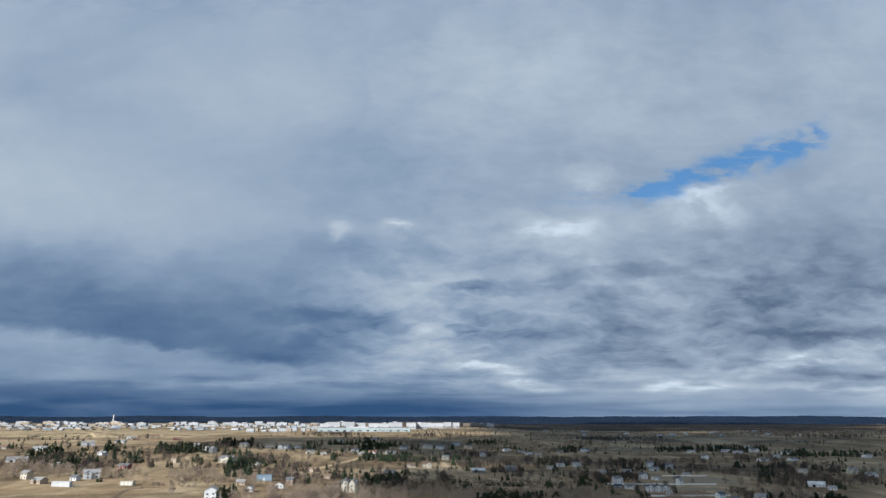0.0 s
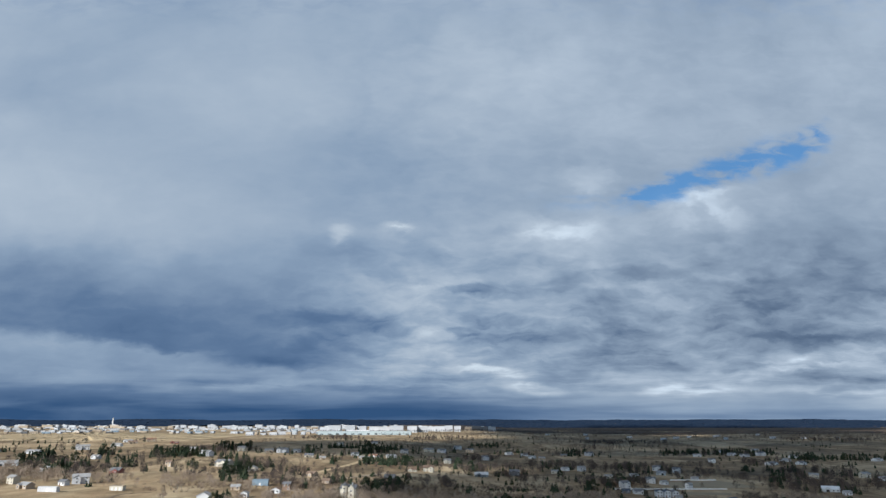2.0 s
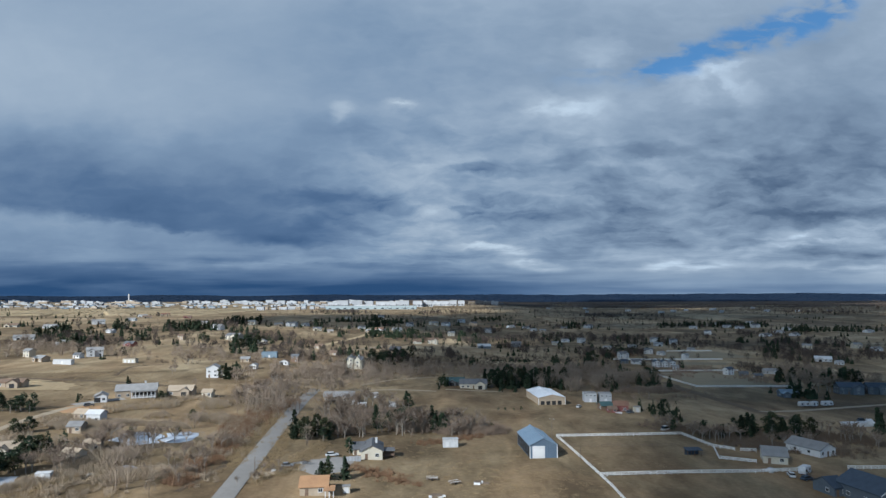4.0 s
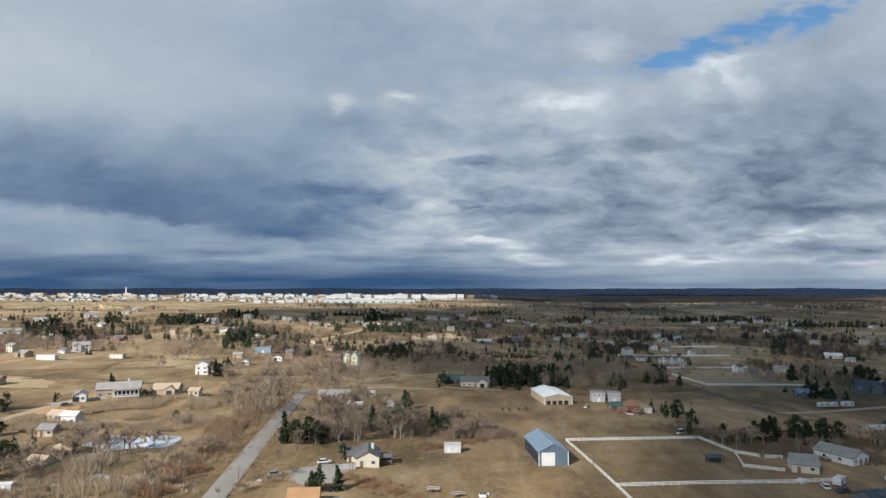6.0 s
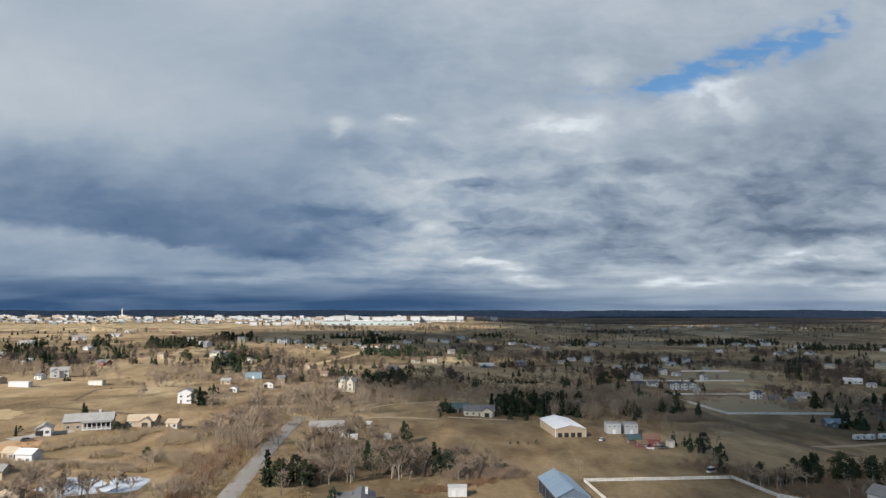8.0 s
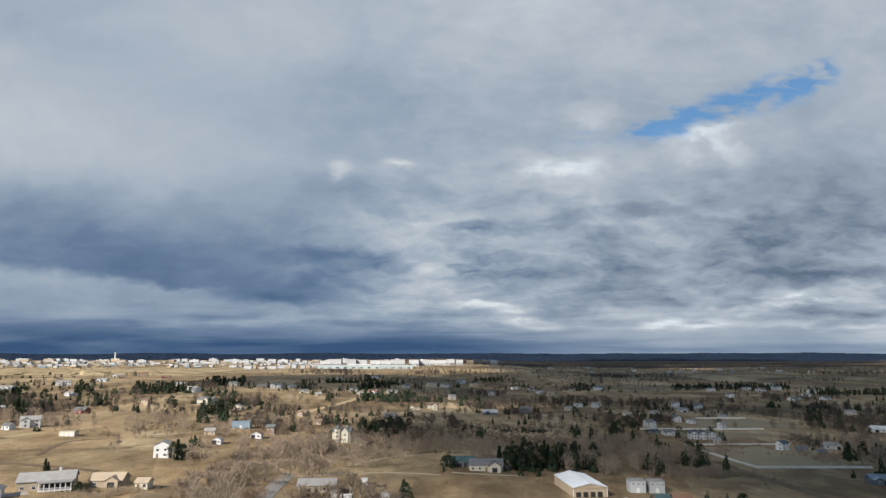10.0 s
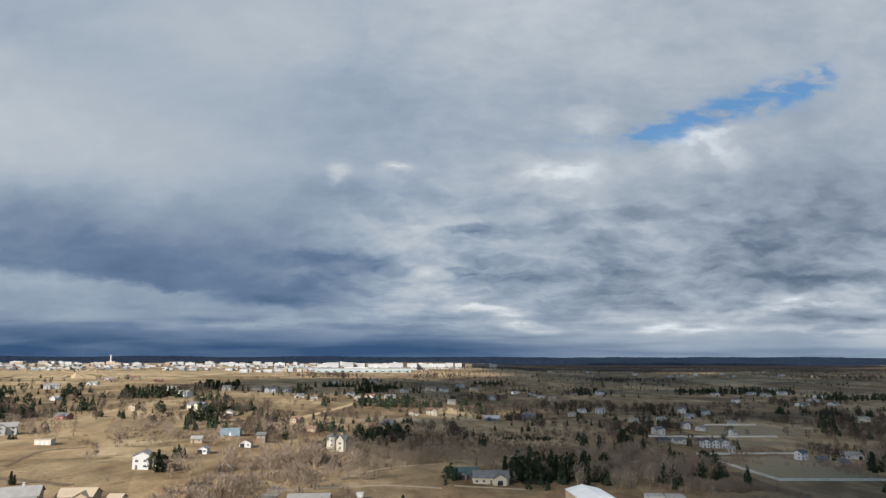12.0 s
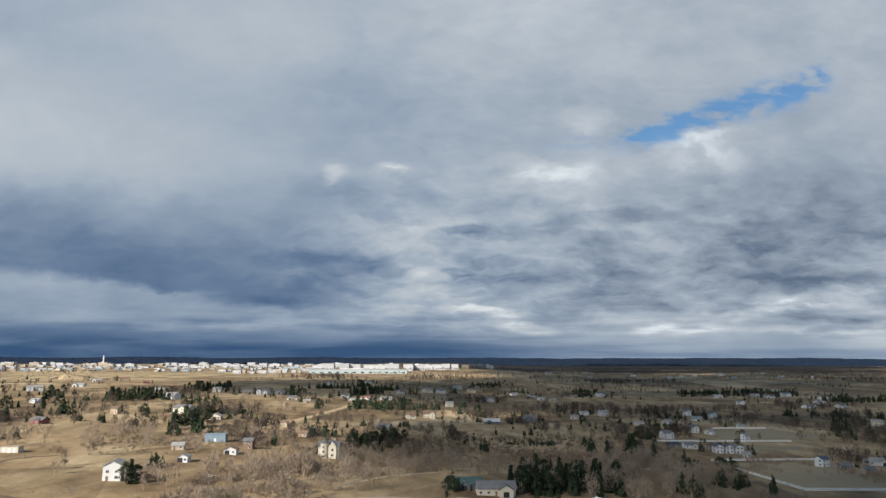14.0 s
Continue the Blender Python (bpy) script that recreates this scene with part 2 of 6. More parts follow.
MAT = {
    "white": surface("white siding", (0.48, 0.475, 0.46), (0.66, 0.65, 0.63), 1.5, 0.6),
    "cream": surface("cream siding", (0.46, 0.415, 0.32), (0.60, 0.545, 0.43), 1.5, 0.7),
    "tan": surface("tan siding", (0.31, 0.245, 0.172), (0.42, 0.338, 0.24), 1.5, 0.8),
    "brown": surface("brown boards", (0.12, 0.08, 0.055), (0.22, 0.15, 0.10), 2, 0.8),
    "red": surface("red barn boards", (0.15, 0.050, 0.042), (0.24, 0.090, 0.075), 2, 0.75),
    "blue": surface("grey blue siding", (0.085, 0.10, 0.115), (0.14, 0.16, 0.18), 1.5, 0.65),
    "slate": surface("slate grey shingle", (0.095, 0.096, 0.098), (0.18, 0.178, 0.176), 3, 0.85, 0.02),
    "grey": surface("pale grey shingle", (0.20, 0.192, 0.180), (0.32, 0.308, 0.290), 3, 0.85, 0.02),
    "navy": surface("dark blue roofing", (0.035, 0.048, 0.065), (0.07, 0.088, 0.115), 3, 0.7, 0.02),
    "sky": surface("faded blue roofing", (0.17, 0.23, 0.28), (0.26, 0.33, 0.38), 2, 0.55),
    "teal": surface("teal metal roofing", (0.045, 0.085, 0.085), (0.075, 0.125, 0.120), 2, 0.5),
    "rust": surface("rust brown roofing", (0.16, 0.088, 0.058), (0.25, 0.14, 0.09), 3, 0.85, 0.02),
    "orange": surface("orange cedar shingle", (0.27, 0.150, 0.075), (0.39, 0.225, 0.11), 2.5, 0.85, 0.03),
    "barnblue": surface("blue-grey sheet metal", (0.115, 0.16, 0.215), (0.165, 0.215, 0.28), 0.8, 0.45, 0, 0.2),
    "barnroof": surface("galvanised blue sheet roof", (0.20, 0.27, 0.34), (0.29, 0.37, 0.45), 0.8, 0.38, 0, 0.3),
    "whitemetal": surface("white sheet metal roof", (0.62, 0.63, 0.64), (0.76, 0.77, 0.78), 0.8, 0.35, 0, 0.2),
    "trim": surface("white trim paint", (0.58, 0.57, 0.55), (0.72, 0.71, 0.69), 2, 0.5),
    "fence": surface("white fence paint", (0.66, 0.64, 0.59), (0.80, 0.78, 0.73), 3, 0.65),
    "townwhite": surface("chalky town walls", (0.34, 0.345, 0.35), (0.48, 0.485, 0.485), 0.05, 0.8),
    "tealwall": surface("pale teal cladding", (0.30, 0.35, 0.35), (0.40, 0.45, 0.45), 0.05, 0.5),
    # near black: the shade inside openings, put into flat panels as colour
    "dark": surface("dark shade panel", (0.012, 0.012, 0.013), (0.03, 0.03, 0.03), 2, 0.8),
    "wood": surface("weathered grey wood", (0.12, 0.09, 0.065), (0.23, 0.18, 0.13), 3, 0.9, 0.01),
    "rubber": surface("tyre rubber", (0.015, 0.015, 0.015), (0.03, 0.03, 0.03), 8, 0.9),
    "steel": surface("dull steel", (0.35, 0.36, 0.37), (0.5, 0.51, 0.52), 4, 0.4, 0, 0.8),
    "bark": surface("grey brown bark", (0.22, 0.185, 0.145), (0.40, 0.345, 0.28), 4, 0.95, 0.03),
    "twig": surface("leafless twigs", (0.160, 0.118, 0.085), (0.29, 0.220, 0.160), 1.2, 0.95, 0, 0, 0.3),
    "scrub": surface("low leafless scrub", (0.095, 0.072, 0.054), (0.185, 0.140, 0.102), 0.25, 0.95, 0, 0, 0.1),
    "thicket": surface("dense leafless crowns", (0.050, 0.040, 0.035), (0.110, 0.085, 0.070), 0.25, 0.95, 0, 0, 0.1),
    "creekwood": surface("pale leafless crowns", (0.185, 0.142, 0.103), (0.36, 0.285, 0.212), 0.25, 0.95, 0, 0, 0.1),
    "paletwig": surface("pale dead twigs", (0.25, 0.195, 0.132), (0.43, 0.345, 0.245), 0.15, 0.95, 0, 0, 0.1),
    "willow": surface("russet willow stems", (0.155, 0.090, 0.052), (0.31, 0.188, 0.108), 0.15, 0.95, 0, 0, 0.1),
    "straw": surface("dead straw stems", (0.26, 0.19, 0.105), (0.40, 0.30, 0.17), 0.15, 0.95, 0, 0, 0.1),
    "spruce": surface("dark conifer needles", (0.018, 0.030, 0.018), (0.060, 0.078, 0.042), 1.6, 0.9, 0, 0, 0.35),
    "pine": surface("olive pine needles", (0.028, 0.034, 0.016), (0.078, 0.080, 0.040), 1.6, 0.9, 0, 0, 0.3),
    # the navy cast of the far woods is distance haze put into their colour
    "hazewood": surface("distant woods tinted haze blue", (0.006, 0.014, 0.030), (0.013, 0.023, 0.042), 0.03, 0.95, 0, 0, 0.0),
    "brownwood": surface("distant leafless woods", (0.045, 0.034, 0.027), (0.125, 0.093, 0.065), 0.06, 0.95, 0, 0, 0.0),
    "ice": surface("pale pond ice", (0.36, 0.40, 0.46), (0.64, 0.68, 0.73), 0.25, 0.22),
    "asphalt": surface("grey gravel road", (0.27, 0.248, 0.220), (0.36, 0.334, 0.298), 0.6, 0.95, 0.02),
    "dirt": surface("bare pale dirt", (0.32, 0.25, 0.17), (0.44, 0.36, 0.25), 0.3, 0.95, 0.03),
    "mud": surface("damp brown earth", (0.10, 0.072, 0.045), (0.17, 0.125, 0.08), 0.25, 0.95, 0.03),
    "clay": surface("orange clay bank", (0.34, 0.205, 0.105), (0.48, 0.30, 0.16), 0.25, 0.95, 0.03),
    "arena": surface("worn brown paddock", (0.20, 0.165, 0.105), (0.29, 0.235, 0.15), 0.1, 0.95, 0.03),
    "mown": surface("mown straw field", (0.30, 0.225, 0.125), (0.42, 0.32, 0.185), 0.12, 0.95, 0.03),
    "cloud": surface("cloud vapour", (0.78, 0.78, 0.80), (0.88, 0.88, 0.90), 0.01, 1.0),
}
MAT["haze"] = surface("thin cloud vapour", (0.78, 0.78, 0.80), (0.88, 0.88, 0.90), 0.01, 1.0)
# density sets how much sun the added shade banks hold back
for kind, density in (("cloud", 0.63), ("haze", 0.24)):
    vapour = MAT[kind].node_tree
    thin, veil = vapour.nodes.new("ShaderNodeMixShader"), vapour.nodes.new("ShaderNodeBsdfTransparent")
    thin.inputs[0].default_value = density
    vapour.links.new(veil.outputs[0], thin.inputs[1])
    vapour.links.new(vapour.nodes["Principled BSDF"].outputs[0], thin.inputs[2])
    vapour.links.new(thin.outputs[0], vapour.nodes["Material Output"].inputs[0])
glass = bpy.data.materials.new("window glass")
glass.use_nodes = True
gb = glass.node_tree.nodes["Principled BSDF"]
gb.inputs["Base Color"].default_value, gb.inputs["Roughness"].default_value = (0.02, 0.025, 0.03, 1), 0.08
gb.inputs["Specular IOR Level"].default_value = 0.6
MAT["glass"] = glass


def prairie():
    """Dry grass: parcels, drifts of straw and brown, tussocks and bare spots."""
    m = bpy.data.materials.new("dry prairie grass")
    m.use_nodes = True
    t = m.node_tree
    b = t.nodes["Principled BSDF"]
    co = t.nodes.new("ShaderNodeTexCoord").outputs["Object"]
    stretch = t.nodes.new("ShaderNodeMapping")
    stretch.inputs["Scale"].default_value, stretch.inputs["Rotation"].default_value = (1, 0.45, 1), (0, 0, 0.5)
    t.links.new(co, stretch.inputs[0])
    vor = t.nodes.new("ShaderNodeTexVoronoi")
    vor.inputs["Scale"].default_value = 0.0075
    t.links.new(stretch.outputs[0], vor.inputs["Vector"])
    cell = t.nodes.new("ShaderNodeSeparateColor")
    t.links.new(vor.outputs["Color"], cell.inputs[0])
    drift = noise_tex(t, co, 0.010, 6, 0.6, 0.6)
    patch = noise_tex(t, stretch.outputs[0], 0.06, 6, 0.62, 0.4)
    tuft = noise_tex(t, co, 0.55, 5, 0.7)
    f = op(t, "MULTIPLY_ADD", cell.outputs[0], 0.20, op(t, "MULTIPLY", drift, 0.62))
    f = op(t, "ADD", f, op(t, "MULTIPLY", patch, 0.62))
    f = op(t, "ADD", f, op(t, "MULTIPLY", tuft, 0.24))
    f = op(t, "MULTIPLY_ADD", op(t, "SUBTRACT", f, 0.845), 2.7, 0.5, clamp=True)
    c = ramp(t, f, [(0.0, (0.106, 0.077, 0.042)), (0.28, (0.172, 0.125, 0.068)), (0.52, (0.248, 0.184, 0.103)),
                    (0.78, (0.338, 0.257, 0.147)), (1.0, (0.435, 0.345, 0.210))])
    rusty = noise_tex(t, stretch.outputs[0], 0.022, 5, 0.6, 0.8)
    rusty = op(t, "MULTIPLY_ADD", op(t, "SUBTRACT", rusty, 0.5), 3.2, 0.25, clamp=True)
    c = mixed(t, op(t, "MULTIPLY", rusty, 0.68), c, mixed(t, f, (0.130, 0.078, 0.040), (0.375, 0.240, 0.120)))
    t.links.new(c, b.inputs["Base Color"])
    b.inputs["Roughness"].default_value = 0.95
    b.inputs["Specular IOR Level"].default_value = 0.15
    n = t.nodes.new("ShaderNodeBump")
    n.inputs["Strength"].default_value, n.inputs["Distance"].default_value = 0.4, 0.35
    t.links.new(tuft, n.inputs["Height"])
    t.links.new(n.outputs[0], b.inputs["Normal"])
    return m


MAT["prairie"] = prairie()


# ---- terrain ----
def ease(a, b, x):
    t = min(1.0, max(0.0, (x - a) / (b - a)))
    return t * t * (3 - 2 * t)


def land(x, y):
    """Height of the ground: a rise to the west, a creek bottom, a shallow fall to the east, a town on a low bench."""
    far = ease(1300, 2000, y)
    bench = 17 * far * (1 - ease(50, 500, x))
    if x < 0:
        z = 21 * (1 - math.exp(x / 250)) * ease(80, 300, y - 0.25 * x)
        z -= 4.5 * math.exp(-((x + 45) / 45) ** 2) * ease(240, 350, y) * (1 - ease(480, 640, y))
    else:
        z = -7.5 * (1 - math.exp(-x / 105)) * ease(220, 540, y)
    z = z * (1 - far) + bench
    if y > 4300:
        roll = noise.noise((x * 0.0016, 3.1, 0)) * 9 + noise.noise((x * 0.011, 7.7, 0)) * 3.5
        z += (52 - z + roll) * ease(4300, 4800, y)
    return z


def steps(*runs):
    out = []
    for a, b, n in runs:
        out += [a + (b - a) * i / n for i in range(n)]
    return out + [runs[-1][1]]


def add_mesh(name, verts, faces, material, parent=None, smooth=False):
    me = bpy.data.meshes.new(name)
    me.from_pydata(verts, [], faces)
    me.materials.append(MAT[material])
    if smooth:
        me.shade_smooth()
    ob = new(name, me)
    if parent:
        ob.parent = parent
    return ob


def ground_sheet():
    xs = steps((-4900, -800, 40), (-800, -320, 30), (-320, 320, 150), (320, 800, 30), (800, 4900, 40))
    ys = steps((-1800, 0, 10), (0, 640, 150), (640, 1400, 50), (1400, 4300, 40), (4300, 4900, 14))
    verts = [(x, y, land(x, y)) for y in ys for x in xs]
    w = len(xs)
    faces = [(j * w + i, j * w + i + 1, (j + 1) * w + i + 1, (j + 1) * w + i) for j in range(len(ys) - 1) for i in range(w - 1)]
    ob = add_mesh("ground", verts, faces, "prairie", smooth=True)
    tagged(ob, "rolling dry straw-coloured prairie under broken cloud", "ground", kind="structure")


ground_sheet()


def strip(name, points, width, material, lift, label, wobble=0.0):
    """A road, lane or track laid over the land along a smoothed line."""
    line = []
    pts = [Vector(p) for p in points]
    for i in range(len(pts) - 1):
        p0, p1, p2, p3 = pts[max(i - 1, 0)], pts[i], pts[i + 1], pts[min(i + 2, len(pts) - 1)]
        n = max(4, int((p2 - p1).length / 5))
        for k in range(n + (i == len(pts) - 2)):
            t = k / n
            line.append(0.5 * (2 * p1 + (p2 - p0) * t + (2 * p0 - 5 * p1 + 4 * p2 - p3) * t * t + (3 * p1 - p0 - 3 * p2 + p3) * t ** 3))
    verts, faces = [], []
    for i, p in enumerate(line):
        d = (line[min(i + 1, len(line) - 1)] - line[max(i - 1, 0)]).normalized()
        side = Vector((-d.y, d.x))
        for k in range(5):
            off = (k / 4 - 0.5) * width * (1 + wobble * noise.noise((p.x * 0.15, p.y * 0.15, k)))
            q = p + side * off
            verts.append((q.x, q.y, land(q.x, q.y) + lift - (0.14 if k in (0, 4) else 0)))
    for i in range(len(line) - 1):
        for k in range(4):
            faces.append((5 * i + k, 5 * i + k + 1, 5 * i + k + 6, 5 * i + k + 5))
    ob = add_mesh(name, verts, faces, material, smooth=True)
    return tagged(ob, label, name.replace("_", " "), kind="structure")


def patch(name, points, material, lift, label, category="field", ragged=1.5):
    """A flat piece of ground with a ragged rim, following the land."""
    pts = [Vector(p) for p in points]
    rim = []
    for i, p in enumerate(pts):
        q = pts[(i + 1) % len(pts)]
        n = max(3, int((q - p).length / 4))
        for k in range(n):
            s = p.lerp(q, k / n)
            j = Vector((noise.noise((s.x * 0.2, s.y * 0.2, 1)), noise.noise((s.x * 0.2, s.y * 0.2, 9)))) * ragged
            rim.append(s + j)
    mid_point = sum(rim, Vector((0, 0))) / len(rim)
    verts, faces, rings = [], [], 5
    for r in range(rings):
        for p in rim:
            q = mid_point.lerp(p, 1 - r / rings)
            verts.append((q.x, q.y, land(q.x, q.y) + (lift if r else -0.1)))
    verts.append((mid_point.x, mid_point.y, land(*mid_point) + lift))
    n = len(rim)
    for r in range(rings - 1):
        faces += [(r * n + i, r * n + (i + 1) % n, (r + 1) * n + (i + 1) % n, (r + 1) * n + i) for i in range(n)]
    faces += [((rings - 1) * n + i, (rings - 1) * n + (i + 1) % n, len(verts) - 1) for i in range(n)]
    ob = add_mesh(name, verts, faces, material, smooth=True)
    return tagged(ob, label, category, kind="structure")


strip("road", [(-59, 130), (-61.5, 160), (-63.4, 186), (-66.7, 231), (-69.9, 267), (-74.5, 306), (-78.1, 346), (-78.7, 379)], 6.6,
      "asphalt", 0.30, "straight pale grey gravel county road")
strip("lane", [(-77, 372), (-59.5, 392), (-31.6, 407), (2.5, 399), (40, 396)], 3.2, "dirt", 0.16, "pale dirt lane across the field", 0.3)
strip("lane", [(-56, 417), (-36, 455), (-2, 471), (33, 479)], 3, "dirt", 0.16, "narrow pale dirt lane near the pines", 0.3)
strip("lane", [(171, 328), (196, 332), (256, 353), (313, 369)], 4.5, "dirt", 0.16, "pale gravel lane beside parked campers", 0.2)
strip("dirt_track", [(169, 463), (167, 420), (168, 380), (171, 328), (176, 306)], 7, "mud", 0.16, "dark brown earth track past the paddock", 0.5)
strip("lane", [(-171, 225), (-172, 254), (-171, 277), (-167, 288)], 4, "dirt", 0.16, "pale dirt drive up to the long house", 0.3)
strip("dirt_track", [(-264, 360), (-228, 357), (-194, 356), (-157, 349)], 5, "mud", 0.16, "faint brown track across the pasture", 0.6)
strip("dirt_track", [(-205, 379), (-217, 423), (-203, 441)], 3, "mud", 0.16, "short brown track below a shed", 0.5)
strip("dirt_track", [(-78, 180), (-74.5, 197), (-73, 206), (-76, 211), (-82, 210), (-90, 201)], 2.2, "mud", 0.16, "curved damp ditch beside the road", 0.4)
strip("driveway", [(-61, 196), (-55, 202), (-48, 208)], 5, "dirt", 0.16, "pale dirt driveway to the gravel yard", 0.2)
strip("dirt_track", [(-118, 575), (-100, 600), (-80, 640), (-60, 700)], 5, "dirt", 0.16, "pale dirt lane running far off", 0.3)
strip("dirt_track", [(-130, 640), (-110, 800), (-100, 1000), (-90, 1300)], 7, "mown", 0.16, "straw-coloured lane between far fields", 0.3)
patch("arena", [(177.5, 534), (261, 543), (249.5, 438), (181.5, 436)], "arena", 0.06, "pale fenced paddock of short grey-green grass", "paddock", 0.5)
patch("clay_bank", [(-176, 272), (-174, 284), (-160, 287), (-150, 274), (-153, 266), (-166, 266)], "clay", 0.07, "orange clay bank behind a shed", "clay bank", 3)
patch("field", [(-1500, 1350), (-1300, 2300), (-560, 2200), (-500, 1300), (-900, 1250)], "mown", 0.3, "wide pale stubble field before the town", "field", 20)
patch("field", [(-300, 300), (-330, 390), (-200, 345), (-190, 320)], "mown", 0.06, "sunlit straw pasture on the rise", "field", 5)
patch("field", [(230, 640), (250, 720), (330, 740), (345, 660)], "arena", 0.06, "pale level paddock behind white stables", "paddock", 3)
patch("field", [(175, 585), (180, 615), (290, 615), (280, 590)], "arena", 0.06, "narrow pale paddock with white rails", "paddock", 2)
patch("pond", [(-124, 228), (-126, 238), (-117, 244), (-108, 239), (-106, 227), (-114, 220)], "ice", 0.16, "frozen pale blue pond among bare trees", "pond", 4)
patch("pond", [(-107, 231), (-108, 243), (-100, 246), (-94, 238), (-98, 228), (-104, 226)], "ice", 0.16, "small frozen pond beside bare willows", "pond", 4)
patch("pond", [(-105, 195), (-105, 201.5), (-99, 200), (-95, 195)], "ice", 0.16, "icy puddle in dry brush", "pond", 1)
patch("pond", [(-89, 196), (-88, 199), (-83, 199.5), (-84, 196)], "ice", 0.16, "narrow strip of ice beside the ditch", "pond", 1)
patch("pond", [(-137, 178), (-139, 184), (-130, 187), (-127, 180)], "ice", 0.16, "icy hollow below dark conifers", "pond", 1)


# ---- building blocks ----
def box(bm, x0, x1, y0, y1, z0, z1):
    v = [bm.verts.new(p) for p in ((x0, y0, z0), (x1, y0, z0), (x1, y1, z0), (x0, y1, z0), (x0, y0, z1), (x1, y0, z1), (x1, y1, z1), (x0, y1, z1))]
    for f in ((3, 2, 1, 0), (4, 5, 6, 7), (0, 1, 5, 4), (1, 2, 6, 5), (2, 3, 7, 6), (3, 0, 4, 7)):
        bm.faces.new([v[i] for i in f])


def prism(bm, loop, axis, a, b):
    """A closed outline pushed along x or y from a to b."""
    ends = []
    for s in (a, b):
        ends.append([bm.verts.new((s, p, q) if axis == "x" else (p, s, q)) for p, q in loop])
    n = len(loop)
    bm.faces.new(ends[0])
    bm.faces.new(ends[1][::-1])
    for i in range(n):
        bm.faces.new((ends[0][i], ends[1][i], ends[1][(i + 1) % n], ends[0][(i + 1) % n]))


def rod(bm, p, q, r0, r1, sides=6):
    p, q = Vector(p), Vector(q)
    d = (q - p).normalized()
    a = d.orthogonal().normalized()
    b = d.cross(a)
    rings = []
    for c, r in ((p, r0), (q, r1)):
        rings.append([bm.verts.new(c + (a * math.cos(2 * math.pi * i / sides) + b * math.sin(2 * math.pi * i / sides)) * r) for i in range(sides)])
    for i in range(sides):
        bm.faces.new((rings[0][i], rings[0][(i + 1) % sides], rings[1][(i + 1) % sides], rings[1][i]))
    bm.faces.new(rings[0][::-1])
    bm.faces.new(rings[1])


def shut(bm, name, material):
    bmesh.ops.recalc_face_normals(bm, faces=bm.faces)
    me = bpy.data.meshes.new(name)
    bm.to_mesh(me)
    bm.free()
    me.materials.append(MAT[material])
    return me


def part(name, bm, material, parent, label="", at=None):
    """Links a bmesh, or a mesh made before, as one object under a thing or a part."""
    me = shut(bm, name, material) if isinstance(bm, bmesh.types.BMesh) else bm
    ob = new(name, me)
    ob.parent = parent
    if at is not None:
        ob.matrix_basis = at
    return tagged(ob, label)


def thing(name, x, y, rot, label, category, group="", sink=0.0):
    ob = new(name)
    ob.empty_display_size = 0.5
    ob.matrix_basis = pose(x, y, land(x, y) - sink, 0, 0, rot)
    return tagged(ob, label, category, group)


def made(build, name, material):
    bm = bmesh.new()
    build(bm)
    return shut(bm, name, material)


FRAME = made(lambda bm: (box(bm, -0.75, -0.63, -0.06, 0.02, -0.7, 0.7), box(bm, 0.63, 0.75, -0.06, 0.02, -0.7, 0.7),
                         box(bm, -0.63, 0.63, -0.06, 0.02, -0.7, -0.58), box(bm, -0.63, 0.63, -0.06, 0.02, 0.58, 0.7),
                         box(bm, -0.04, 0.04, -0.05, 0.02, -0.58, 0.58)), "window_frame", "trim")
PANE = made(lambda bm: box(bm, -0.63, 0.63, -0.025, 0.01, -0.58, 0.58), "pane", "glass")
DOOR = made(lambda bm: (box(bm, -0.5, 0.5, -0.06, 0.02, 0, 2.05), box(bm, -0.38, 0.38, -0.09, -0.06, 1.1, 1.9), box(bm, -0.38, 0.38, -0.09, -0.06, 0.15, 0.95)), "door", "brown")
# a flat dark panel in place of an open garage
BAY = made(lambda bm: box(bm, -1.35, 1.35, -0.03, 0.02, 0, 2.3), "garage_opening", "dark")


def window(parent, x, y, z, turn=0, s=1.0):
    w = part("window", FRAME, "", parent, at=pose(x, y, z, 0, 0, turn) @ Matrix.Diagonal((s, 1, s, 1)))
    part("pane", PANE, "", w)


def gable_shell(w, d, eave, rise, front, base=-1.6):
    """Walls with their two gables; front: the gable faces -y."""
    bm = bmesh.new()
    if front:
        prism(bm, [(-w / 2, base), (w / 2, base), (w / 2, eave), (0, eave + rise), (-w / 2, eave)], "y", -d / 2, d / 2)
    else:
        prism(bm, [(-d / 2, base), (d / 2, base), (d / 2, eave), (0, eave + rise), (-d / 2, eave)], "x", -w / 2, w / 2)
    return bm


def gable_roof(w, d, eave, rise, front, over=0.45, thick=0.22):
    bm = bmesh.new()
    span, run = (w, d) if front else (d, w)
    k = rise / (span / 2)
    low = eave - over * k
    for s in (-1, 1):
        loop = [(0, eave + rise + 0.01), (0, eave + rise + thick), (s * (span / 2 + over), low + thick), (s * (span / 2 + over), low)]
        prism(bm, loop, "y" if front else "x", -run / 2 - over, run / 2 + over)
    return bm


